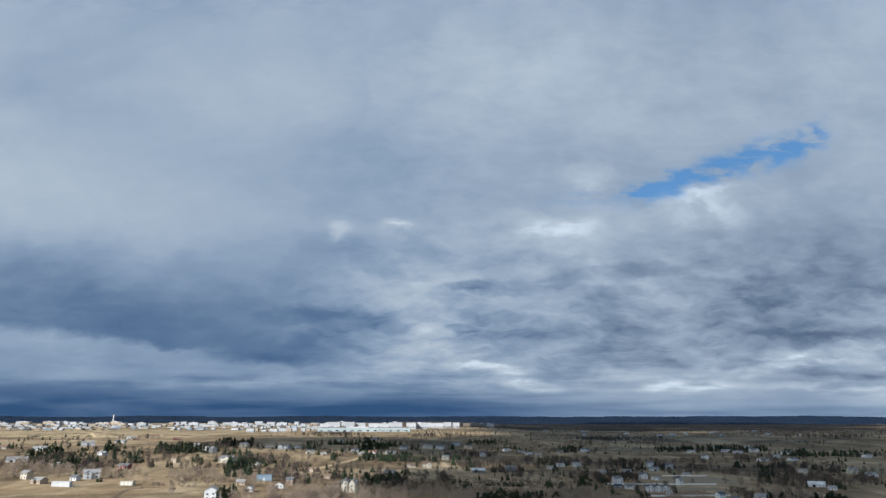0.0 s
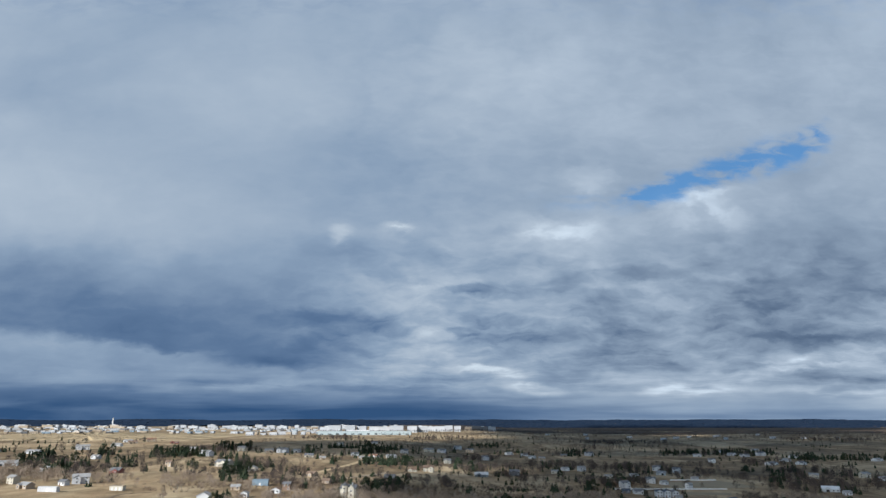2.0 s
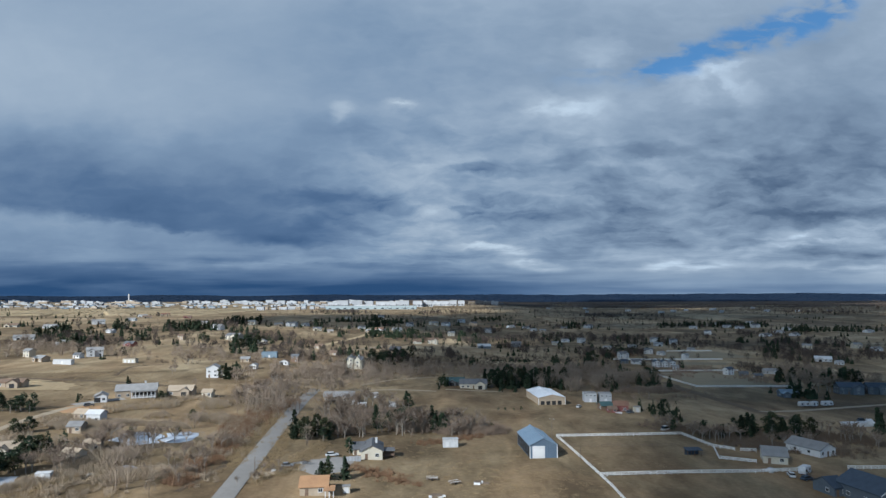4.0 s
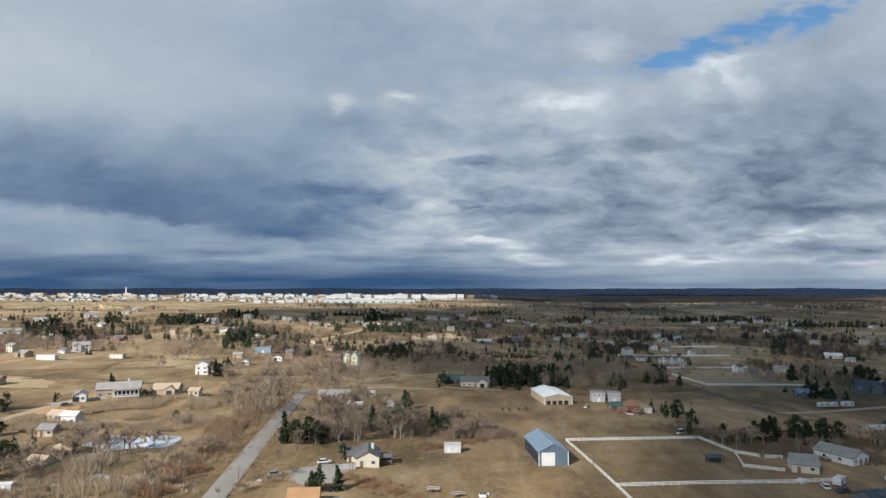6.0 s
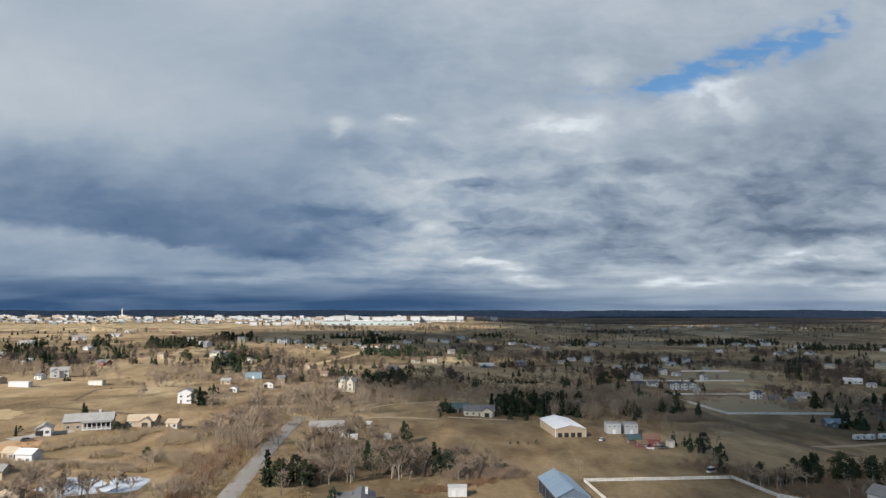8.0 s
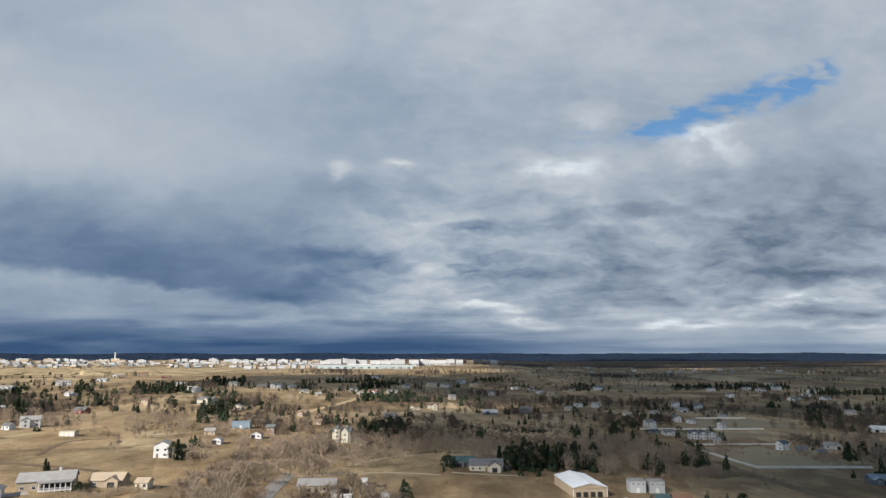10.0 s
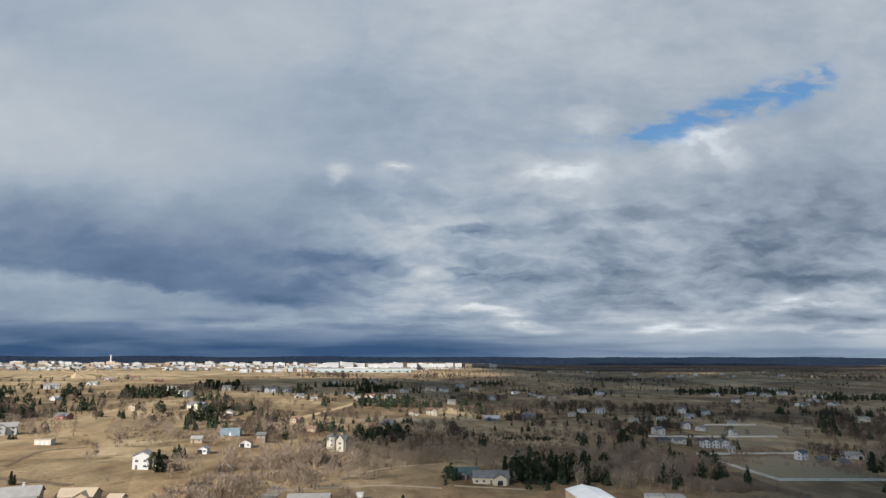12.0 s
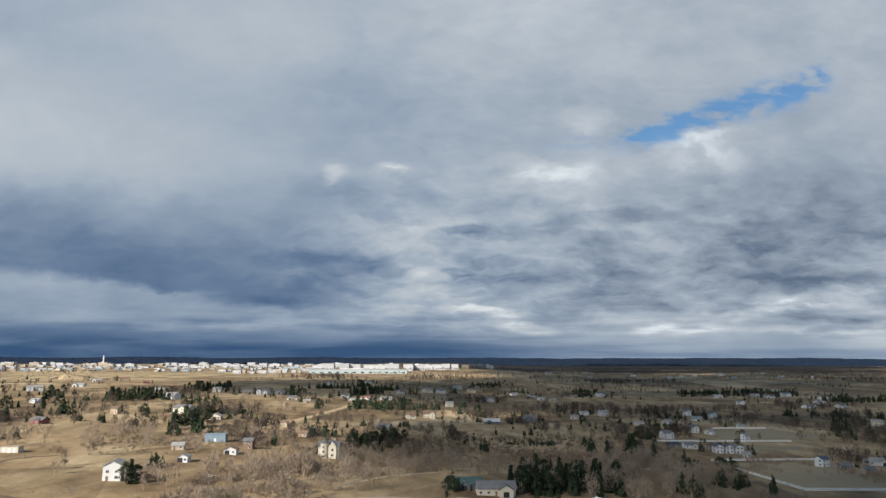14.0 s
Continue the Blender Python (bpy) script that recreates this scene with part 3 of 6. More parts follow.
def house(x, y, w, d, storeys, rot, wall, roof, label, chimney=False, gable_front=False, name="house", eave=None, bay=True, rake=False):
    ob = thing(name, x, y, rot, label, name.replace("_", " "), "houses of the settlement")
    HOMES.append((x, y, w))
    h = eave or (2.7 if storeys == 1 else 4.9)
    rise = (w if gable_front else min(d, 9)) * (0.24 if gable_front else 0.27)
    part("wall", gable_shell(w, d, h, rise, gable_front), wall, ob)
    part("roof", gable_roof(w, d, h, rise, gable_front), roof, ob)
    side = 1 if int(abs(x) + abs(y)) % 2 else -1
    wing = name == "house" and not gable_front and w > 7.5
    ww, out = min(6.5, w * 0.42), 1.8 + int(abs(x)) % 3 * 0.6
    wx = side * (w / 2 - ww / 2 - 0.08 * w)
    if wing:
        # a lower wing with its gable to the front
        bm = gable_shell(ww, out + d / 2, h - 0.05, ww * 0.30, True)
        bmesh.ops.translate(bm, verts=bm.verts, vec=(wx, -d / 4 - out / 2, 0))
        front = part("wing", bm, wall, ob)
        bm = gable_roof(ww, out + d / 2, h - 0.05, ww * 0.30, True, 0.35, 0.18)
        bmesh.ops.translate(bm, verts=bm.verts, vec=(wx, -d / 4 - out / 2, 0))
        part("wing_roof", bm, roof, front)
        if ww > 4.4 and storeys == 1:
            part("garage_opening", BAY, "", front, at=pose(wx, -d / 2 - out, 0))
        else:
            for lvl in range(storeys):
                window(ob, wx, -d / 2 - out, 1.5 + 2.4 * lvl, 0, 0.95)
    n = max(1, int(w / 4.2))
    for lvl in range(storeys):
        z = 1.5 + 2.4 * lvl
        for i in range(n + 1 if n < 6 else 6):
            cx = -w / 2 + w * (i + 0.5) / (n + 1 if n < 6 else 6)
            if wing and abs(cx - wx) < ww / 2 + 0.7:
                continue
            if lvl == 0 and i == n // 2:
                if w < 11 and gable_front and bay:
                    part("garage_opening", BAY, "", ob, at=pose(cx, -d / 2, 0))
                else:
                    part("door", DOOR, "", ob, at=pose(cx, -d / 2, 0))
            else:
                window(ob, cx, -d / 2, z, 0, 0.95)
        window(ob, -w / 2, -d * 0.18, z, -90, 0.9)
        if d > 8:
            window(ob, -w / 2, d * 0.22, z, -90, 0.9)
    if rake:
        for s in (-1, 1):
            bm = bmesh.new()
            over, k = 0.45, rise / (w / 2)
            prism(bm, [(0, h + rise - 0.05), (0, h + rise + 0.3), (s * (w / 2 + over), h - over * k + 0.3), (s * (w / 2 + over), h - over * k - 0.05)], "y", -d / 2 - 0.56, -d / 2 - 0.455)
            part("rake_board", bm, "trim", ob, "white rake board")
    if chimney:
        bm = bmesh.new()
        box(bm, w * 0.2 - 0.4, w * 0.2 + 0.4, 0.2, 1.0, h, h + rise + 1.1)
        box(bm, w * 0.2 - 0.5, w * 0.2 + 0.5, 0.1, 1.1, h + rise + 1.1, h + rise + 1.3)
        part("chimney", bm, "white", ob, "pale brick chimney")
    return ob


HOMES = []   # x, y, width of each building, to keep yards and fields clear of scrub
FIELDS = ((165, 262, 400, 548), (150, 300, 584, 650), (-330, -158, 285, 425), (20, 125, 285, 402), (-60, 60, 380, 412), (168, 330, 330, 400), (240, 330, 655, 745),
          (-1300, -420, 1330, 2080), (-560, -120, 1040, 1320), (-128, -91, 222, 248), (-330, -215, 425, 462), (100, 480, 960, 1150), (-20, 30, 290, 400))


def clear(x, y):
    """True on open fields and just before a building's front."""
    if any(a < x < b and c < y < d for a, b, c, d in FIELDS):
        return True
    for hx, hy, w in HOMES:
        if hy - 45 < y < hy + 6 and abs(x - hx * y / hy) < w / 2 + 1.5:
            return True
    return False


# ---- scattered houses ----
# houses on the rise to the west
house(-599, 839, 16.0, 9.5, 1, 15, "cream", "brown", "long cream single-storey house on the far rise")
house(-531, 818, 17.0, 9.5, 1, 0, "white", "grey", "wide white house with a grey roof among pines")
house(-529, 927, 18.0, 9.5, 2, 28, "white", "grey", "large white two-storey house above a pine row")
house(-539, 1045, 15.0, 9.5, 1, 0, "white", "grey", "small white house behind dark conifers")
house(-571, 1165, 16.0, 9.5, 1, 28, "tan", "brown", "tan house with a brown roof in dry grass")
house(-578, 1255, 17.0, 9.5, 2, 28, "tan", "rust", "low tan house with a rust brown roof")
house(-429, 619, 18.0, 9.5, 1, 28, "white", "grey", "pale ranch house with a light grey roof")
house(-361, 913, 11.0, 7.7, 2, 15, "cream", "grey", "tall cream house beside a conifer row")
house(-310, 831, 16.0, 9.5, 2, -24, "white", "grey", "long white house below the conifers")
house(-332, 558, 6.1, 5.0, 1, 8, "cream", "brown", "small cream house among bare trees")
house(-280, 465, 5.6, 5.0, 1, -12, "white", "slate", "small white house beside dark trees")
house(-276, 480, 11.5, 8.0, 2, 28, "white", "grey", "white house behind low shrubs")
house(-291, 439, 8.9, 6.3, 1, -24, "tan", "grey", "weathered tan shed house in the pasture")
house(-294, 569, 10.2, 7.2, 1, -12, "red", "slate", "dark red barn house with conifers behind")
house(-232, 673, 18.0, 9.5, 2, -24, "cream", "slate", "cream house with a wide slate roof")
house(-190, 634, 9.9, 7.0, 1, 0, "cream", "grey", "cream gabled garage with a dark shade panel", gable_front=True)
house(-123, 471, 6.9, 5.0, 1, 0, "white", "brown", "white garage with a dark door", gable_front=True)
house(-120, 493, 5.8, 5.0, 2, 0, "brown", "slate", "small brown cabin beside the lane")
house(-137, 440, 5.0, 5.0, 1, 0, "white", "grey", "tiny white cottage in the dry brush", gable_front=True)
house(-155, 476, 6.6, 5.0, 1, 8, "tan", "grey", "tan outbuilding beside pines")

# houses of the middle distance
house(-240, 954, 16.0, 9.5, 2, -12, "white", "slate", "broad white and grey two-storey house")
house(-261, 956, 12.9, 9.1, 1, 8, "tan", "grey", "tan house beside the broad white one")
house(-184, 878, 11.7, 8.2, 1, 15, "cream", "slate", "cream house with a slate roof")
house(-64, 1100, 13.3, 9.3, 2, 0, "white", "slate", "bright white two-storey house")
house(-99, 930, 14.0, 9.5, 1, -24, "white", "rust", "white house with a rust roof among pines")
house(-75, 953, 14.3, 9.5, 1, 15, "white", "grey", "white house with a grey roof among pines")
house(-23, 1199, 18.0, 9.5, 2, -12, "cream", "grey", "cream house with a grey roof")
house(1, 1215, 15.0, 9.5, 2, -24, "white", "slate", "white two-storey house in the field")
house(36, 1387, 15.5, 9.5, 2, 28, "white", "grey", "tall white house by bare trees")
house(59, 1295, 16.9, 9.5, 2, -12, "tan", "slate", "tan house with a slate roof")
house(74, 1054, 11.8, 8.3, 2, 8, "white", "slate", "white house beside a conifer")
house(-33, 737, 10.4, 7.3, 1, 0, "cream", "brown", "cream bungalow with a brown roof")
house(-14, 755, 12.7, 8.9, 2, 0, "cream", "brown", "long cream bungalow with a brown roof")
house(48, 736, 15.2, 9.5, 1, 0, "blue", "white", "blue house with a white metal roof")
house(159, 1209, 13.6, 9.5, 1, -12, "white", "slate", "small white house near the dark pines")
house(90, 768, 11.6, 8.1, 2, 8, "slate", "slate", "slate grey house with a grey roof")
house(-50, 630, 10.7, 7.5, 1, -12, "slate", "slate", "dark grey house among bare trees")
house(-125, 612, 9.4, 6.6, 1, -24, "tan", "brown", "tan house at the end of a lane")
house(-195, 1215, 11.5, 8.0, 2, -12, "cream", "grey", "distant cream house by the lane")
house(-148, 1404, 13.1, 9.2, 1, 15, "white", "slate", "distant white house by the lane")

# houses to the east
house(291, 1245, 15.5, 9.5, 2, 15, "white", "slate", "white house on the east plain")
house(192, 860, 9.9, 6.9, 2, 8, "white", "grey", "small white ranch house")
house(148, 816, 9.3, 6.5, 1, -12, "cream", "grey", "small cream ranch house")
house(233, 1200, 11.4, 8.0, 1, -12, "tan", "slate", "tan house beside dark trees")
house(300, 877, 10.4, 7.3, 2, -24, "white", "slate", "white two-storey house of a close group")
house(283, 810, 11.2, 7.9, 1, -24, "white", "grey", "white bungalow of a close group")
house(317, 848, 10.1, 7.1, 2, -12, "white", "slate", "white house with a slate roof")
house(199.5, 574, 5.6, 8, 2, -4, "white", "navy", "white gabled stable with a navy roof", gable_front=True, bay=False)
house(206.4, 573, 5.6, 8, 2, -4, "white", "navy", "white gabled stable beside its twin", gable_front=True, bay=False)
house(213.2, 572, 5.6, 8, 2, -4, "white", "slate", "white gabled stable at the end of a row", gable_front=True, bay=False)
house(210, 553, 5.0, 5.0, 1, -12, "white", "grey", "small white tack shed by the fence")
house(188, 597, 9.0, 7.0, 1, 0, "white", "slate", "white house with a slate roof by the lane")
house(177, 600, 7.0, 5.0, 1, 0, "slate", "navy", "grey house with a navy roof")
house(586, 1220, 16.0, 9.5, 1, -12, "white", "slate", "white farmhouse below the tree line")
house(635, 1258, 17.0, 9.5, 2, 15, "white", "slate", "white two-storey farmhouse on the plain")
house(520, 995, 18.0, 9.5, 1, 28, "white", "slate", "long white farm building")
house(586, 1077, 15.0, 9.5, 1, 28, "white", "grey", "white metal farm shed on the plain")
house(450, 1049, 10.6, 7.4, 2, -12, "white", "slate", "small white field house")
house(611, 1371, 13.9, 9.5, 1, -12, "white", "slate", "distant white house by the tree line")
house(297, 737, 7.4, 5.2, 1, 0, "white", "grey", "small white horse shed by the paddock")
house(242, 519, 7.5, 5.3, 2, 28, "white", "navy", "white house with a navy roof by the paddock")
house(249, 507, 6.4, 5.0, 1, -12, "slate", "slate", "grey shed by the paddock fence")
house(253, 492, 7.3, 5.1, 1, 8, "tan", "slate", "tan shed by the paddock fence")
house(281, 526, 11.5, 6.5, 1, 0, "white", "grey", "low white house behind the paddock")
house(387, 625, 15.0, 9.5, 1, -24, "white", "white", "white house with a pale metal roof")
house(385, 596, 6.6, 5.0, 1, 0, "white", "grey", "small white garage beside the farmhouse")
house(521, 775, 10.4, 7.3, 2, 8, "cream", "grey", "cream farmhouse far to the east")
house(219, 387, 10.1, 7.0, 1, -8, "blue", "sky", "low blue-roofed shed beside trees")
house(268, 403, 14.5, 10.2, 2, -12, "blue", "navy", "blue two-storey house behind dark trees")
house(285, 402, 12.0, 8.4, 2, -12, "blue", "navy", "blue house with a navy roof")

# near houses to the west
house(-124, 322, 5.0, 5.0, 1, 0, "cream", "tan", "small cream pump shed in dry grass")
house(-233, 328, 13.7, 5.5, 1, 4, "tan", "brown", "low tan stable in the pasture")
house(-144, 253, 6.2, 4.6, 1, -6, "white", "white", "pale box-like shed with a white roof among dry willows", name="shed", eave=3.6)
house(-152, 257, 5.0, 5.0, 1, -10, "tan", "tan", "low tan lean-to shed among willows")
house(-123, 203, 6.0, 5.0, 1, -14, "cream", "tan", "cream shed beside bare trees")
house(-146, 206, 9.3, 6.5, 1, 20, "cream", "tan", "cream house with a tan roof behind conifers")
house(-142, 236, 5.0, 5.0, 1, 6, "tan", "grey", "tan shed half hidden by bare brush")
house(-123, 215, 5.0, 5.0, 1, 12, "tan", "tan", "tan shed among leafless trees")

# more scattered houses between the trees
house(-606, 1218, 16.0, 9.5, 1, 8, "white", "grey", "small white house near the stubble field")
house(-499, 1177, 14.3, 9.5, 1, 15, "red", "brown", "small red barn far on the rise")
house(-307, 969, 11.4, 8.0, 2, 0, "cream", "grey", "cream house behind far pines")
house(-131, 961, 10.9, 7.6, 1, 0, "white", "slate", "white house at the edge of pines")
house(-108, 881, 11.6, 8.1, 1, -12, "tan", "grey", "tan house below dark pines")
house(10, 924, 10.4, 7.2, 2, -12, "cream", "grey", "cream bungalow in the middle field")
house(133, 1242, 14.0, 9.5, 1, 28, "white", "grey", "white house beside a hedge")
house(164, 1135, 11.7, 8.2, 1, -24, "white", "grey", "white bungalow beside dark pines")
house(171, 1069, 10.1, 7.1, 2, 0, "tan", "grey", "tan bungalow near the lane")
house(171, 868, 9.9, 6.9, 1, 15, "white", "grey", "white bungalow behind leafless trees")
house(201, 755, 8.8, 6.1, 1, 8, "cream", "grey", "cream house beside leafless trees")
house(191, 654, 8.9, 6.3, 2, 15, "white", "slate", "white farmhouse with a slate roof")
house(495, 1222, 14.7, 9.5, 1, -24, "white", "grey", "white farmhouse near the tree line")
house(579, 1260, 15.5, 9.5, 1, 0, "white", "grey", "white barn near the tree line")
house(679, 1368, 17.0, 9.5, 2, 15, "cream", "grey", "cream farmhouse under dark pines")
house(656, 1177, 15.0, 9.5, 1, 15, "white", "grey", "white farmhouse behind a hedge")
house(574, 1006, 16.0, 9.5, 1, 28, "white", "slate", "white barn with a slate roof")
house(450, 760, 9.9, 6.9, 2, -24, "cream", "grey", "cream house among leafless trees")
house(750, 1087, 17.2, 9.5, 1, 28, "white", "grey", "white house far to the east")
house(519, 737, 11.8, 8.2, 1, 8, "white", "grey", "white barn beside dark trees")
house(234, 701, 9.7, 6.8, 2, -12, "white", "slate", "white stable behind the rails")
house(244, 688, 8.2, 5.7, 1, 28, "white", "grey", "low white stable behind the rails")
house(237, 774, 9.1, 6.4, 1, 8, "white", "grey", "white house behind orange scrub")
house(253, 641, 5.8, 5.0, 2, 28, "white", "grey", "small white shed behind the rails")
house(-158, 842, 8.0, 5.6, 1, 8, "tan", "grey", "tan shed at the lane's bend")
house(-224, 977, 11.2, 7.9, 1, -12, "white", "grey", "white house on the middle slope")
house(-281, 650, 6.6, 5.0, 2, -12, "tan", "brown", "tan shed on the pasture")
house(-101, 560, 6.4, 5.0, 1, -12, "tan", "brown", "tan shed near the creek")
house(-355, 567, 10.0, 7.0, 1, -24, "white", "grey", "white house behind bare trees")
house(-318, 465, 7.4, 5.2, 2, -24, "cream", "grey", "cream house beside bare trees")
house(-406, 739, 9.5, 6.6, 1, -12, "white", "grey", "white house below the pine row")


# ---- barns, sheds and near houses ----
def metal_barn(x, y, w, d, eave, rise, rot, wall, roof, label):
    ob = thing("metal_barn", x, y, rot, label, "barn")
    HOMES.append((x, y, w))
    part("wall", gable_shell(w, d, eave, rise, True, -1.0), wall, ob)
    side_rib = made(lambda bm: box(bm, -0.06, 0.06, -0.06, 0.06, -0.5, eave - 0.1), "wall_rib", wall)
    n = int(d / 0.9)
    for s in (-1, 1):
        for i in range(n + 1):
            part("wall_rib", side_rib, "", ob, at=pose(s * w / 2, -d / 2 + 0.05 + (d - 0.1) * i / n, 0))
    n = int(w / 0.9)
    for i in range(1, n):
        c = -w / 2 + w * i / n
        top = eave + rise * (1 - abs(c) / (w / 2)) - 0.25
        bm = bmesh.new()
        box(bm, c - 0.05, c + 0.05, -d / 2 - 0.05, -d / 2, -0.5, top)
        part("wall_rib", bm, wall, ob)
    part("roof", gable_roof(w, d, eave, rise, True, 0.35, 0.16), roof, ob, "ribbed sheet metal roof")
    k = rise / (w / 2)
    n = int(d / 0.9)
    for s in (-1, 1):
        out = w / 2 + 0.33
        loop = [(s * 0.36, eave + rise + 0.16 - 0.36 * k), (s * 0.36, eave + rise + 0.23 - 0.36 * k), (s * out, eave - 0.33 * k + 0.23), (s * out, eave - 0.33 * k + 0.16)]
        roof_rib = made(lambda bm: prism(bm, loop, "y", -0.05, 0.05), "roof_rib", roof)
        for i in range(n + 1):
            part("roof_rib", roof_rib, "", ob, at=pose(0, -d / 2 + d * i / n, 0))
    bm = bmesh.new()
    box(bm, -0.35, 0.35, -d / 2 - 0.36, d / 2 + 0.36, eave + rise + 0.12, eave + rise + 0.30)
    part("ridge_cap", bm, roof, ob)
    for s in (-1, 1):
        bm = bmesh.new()
        box(bm, s * (w / 2 + 0.02) - 0.14, s * (w / 2 + 0.02) + 0.14, -d / 2 - 0.09, -d / 2 + 0.16, -0.5, eave)
        part("corner_trim", bm, "trim", ob, "white corner trim")
    return ob


def overhead_door(ob, cx, y, w, h, rows=5):
    door = part("overhead_door", made(lambda bm: box(bm, -w / 2 - 0.15, w / 2 + 0.15, -0.07, 0.02, 0, h + 0.15), "overhead_door", "trim"), "", ob, at=pose(cx, y, 0))
    for i in range(rows):
        bm = bmesh.new()
        box(bm, -w / 2, w / 2, -0.12, -0.07, h * i / rows + 0.03, h * (i + 1) / rows - 0.03)
        part("panel", bm, "trim", door)


blue_barn = metal_barn(38.6, 240.8, 10.4, 23, 4.9, 2.5, 5, "barnblue", "barnroof", "long blue-grey metal barn with a white overhead door")
overhead_door(blue_barn, -1.9, -11.5, 4.5, 4.4)
# closed wall; dark panels paint the shade of the open side
for i in range(5):
    bm = bmesh.new()
    box(bm, -5.31, -5.15, -11.0 + 4.5 * i, -7.2 + 4.5 * i, 0.3, 4.2)
    part("side_bay", bm, "dark", blue_barn, "dark panel for the shade of an open side bay")

white_barn = metal_barn(61.5, 362.5, 15.5, 30, 4.3, 1.7, 6, "tan", "whitemetal", "wide tan barn with a white metal roof and dark bays")
# the bays' inner shade is painted as dark panels on the front
for i in range(4):
    bm = bmesh.new()
    box(bm, -6.6 + 3.3 * i, -4.4 + 3.3 * i, -15.12, -14.9, 0, 2.4)
    part("bay", bm, "dark", white_barn, "dark panel for the shade of an open bay")
bm = bmesh.new()
box(bm, -7.9, 7.9, -15.25, -15.0, 3.95, 4.3)
part("fascia", bm, "tan", white_barn)


def box_shed(x, y, w, d, h, rot, wall, label, name="shed", doors=1, lid="grey"):
    """A low flat-topped shed or container with ribs, lid and doors."""
    ob = thing(name, x, y, rot, label, name.replace("_", " "))
    HOMES.append((x, y, w))
    bm = bmesh.new()
    box(bm, -w / 2, w / 2, -d / 2, d / 2, -0.8, h)
    part("body", bm, wall, ob)
    rib = made(lambda bm: box(bm, -0.06, 0.06, -0.05, 0.02, -0.4, h - 0.08), "rib", wall)
    n = max(3, int(w / 0.7))
    for i in range(n + 1):
        part("rib", rib, "", ob, at=pose(-w / 2 + 0.06 + (w - 0.12) * i / n, -d / 2, 0))
    bm = bmesh.new()
    prism(bm, [(-d / 2 - 0.15, h), (d / 2 + 0.15, h), (d / 2 + 0.15, h + 0.12), (0, h + 0.3), (-d / 2 - 0.15, h + 0.12)], "x", -w / 2 - 0.15, w / 2 + 0.15)
    part("lid", bm, lid, ob)
    for i in range(doors):
        bm = bmesh.new()
        c = -w / 2 + w * (i + 0.7) / (doors + 0.4)
        box(bm, c - 0.7, c + 0.7, -d / 2 - 0.09, -d / 2 - 0.05, 0.05, min(2.2, h - 0.2))
        part("door", bm, "trim", ob)
    return ob


box_shed(4.4, 247.3, 6.2, 3.2, 3.2, 2, "white", "white box shed standing alone in the field", doors=2, lid="white")
blocks = [box_shed(87.8, 362, 7.2, 7.0, 5.2, -3, "townwhite", "tall white storage block with small windows", "storage_block", 1, "grey")]
blocks.append(box_shed(96.6, 361.5, 6.8, 7.0, 5.2, -3, "townwhite", "tall white storage block beside its twin", "storage_block", 1, "grey"))
for block in blocks:
    for px in (-2.2, 0.3, 2.4):
        window(block, px, -3.56, 3.9, 0, 0.6)
box_shed(104.6, 326, 3.2, 2.6, 2.9, 6, "cream", "small cream feed shed beside red barn")
box_shed(-267, 426, 13.4, 3.6, 3.2, -4, "white", "long white mobile home in the pasture", "mobile_home", 1, "white")
box_shed(-230, 446, 9.4, 4.5, 3.0, 0, "cream", "low cream stable with dark openings", "stable", 3, "tan")
box_shed(-147, 514, 12.6, 7, 4.5, 8, "sky", "blue-grey metal shed behind bare trees", "shed", 1, "sky")
box_shed(-121, 185, 4.2, 2.4, 2.2, 10, "white", "low white trailer box in dry brush", "trailer_box", 1, "white")
box_shed(-49.5, 345, 4.6, 2.6, 2.6, 0, "white", "white trailer beside the long shed", "trailer_box", 1, "white")
box_shed(-44, 341, 3.5, 2.5, 2.4, 10, "white", "small white trailer behind bare trees", "trailer_box", 1, "white")
box_shed(-41, 375, 3.0, 3.0, 2.8, 0, "white", "small white well house", "well_house", 1, "white")
box_shed(196, 287, 14.5, 3.0, 1.9, 6, "white", "long white semi trailer parked on grass", "semi_trailer", 1, "white")
box_shed(-28, 186, 2.2, 2.0, 2.0, 10, "cream", "tiny cream garden shed beside the cabin", "garden_shed")
box_shed(-27.5, 345, 4.0, 2.5, 2.6, -8, "white", "white box trailer among bare trees", "trailer_box", 1, "white")

# cream house with carport beside the drive
house(-25.2, 228, 7.8, 12.5, 1, 6, "cream", "slate", "cream gabled house with grey roof and white chimney", True, True, eave=3.1, bay=False)
house(-30.6, 230, 4.0, 6.5, 1, 6, "cream", "slate", "low cream garage wing beside the gabled house", name="garage", eave=2.3)
porch = thing("carport", -18.8, 228, 8, "dark timber carport beside the cream house", "carport")
for px in (-1.8, 1.8):
    for py in (-2.2, 0, 2.2):
        bm = bmesh.new()
        box(bm, px - 0.09, px + 0.09, py - 0.09, py + 0.09, -0.4, 2.5)
        part("post", bm, "brown", porch)
bm = bmesh.new()
box(bm, -2.1, 2.1, -2.6, 2.6, 2.5, 2.68)
part("roof", bm, "slate", porch)
for i in range(3):
    bm = bmesh.new()
    box(bm, -1.9, 1.9, 2.2 - 2.2 * i - 0.05, 2.2 - 2.2 * i + 0.05, 0.5, 1.5)
    part("panel", bm, "brown", porch)

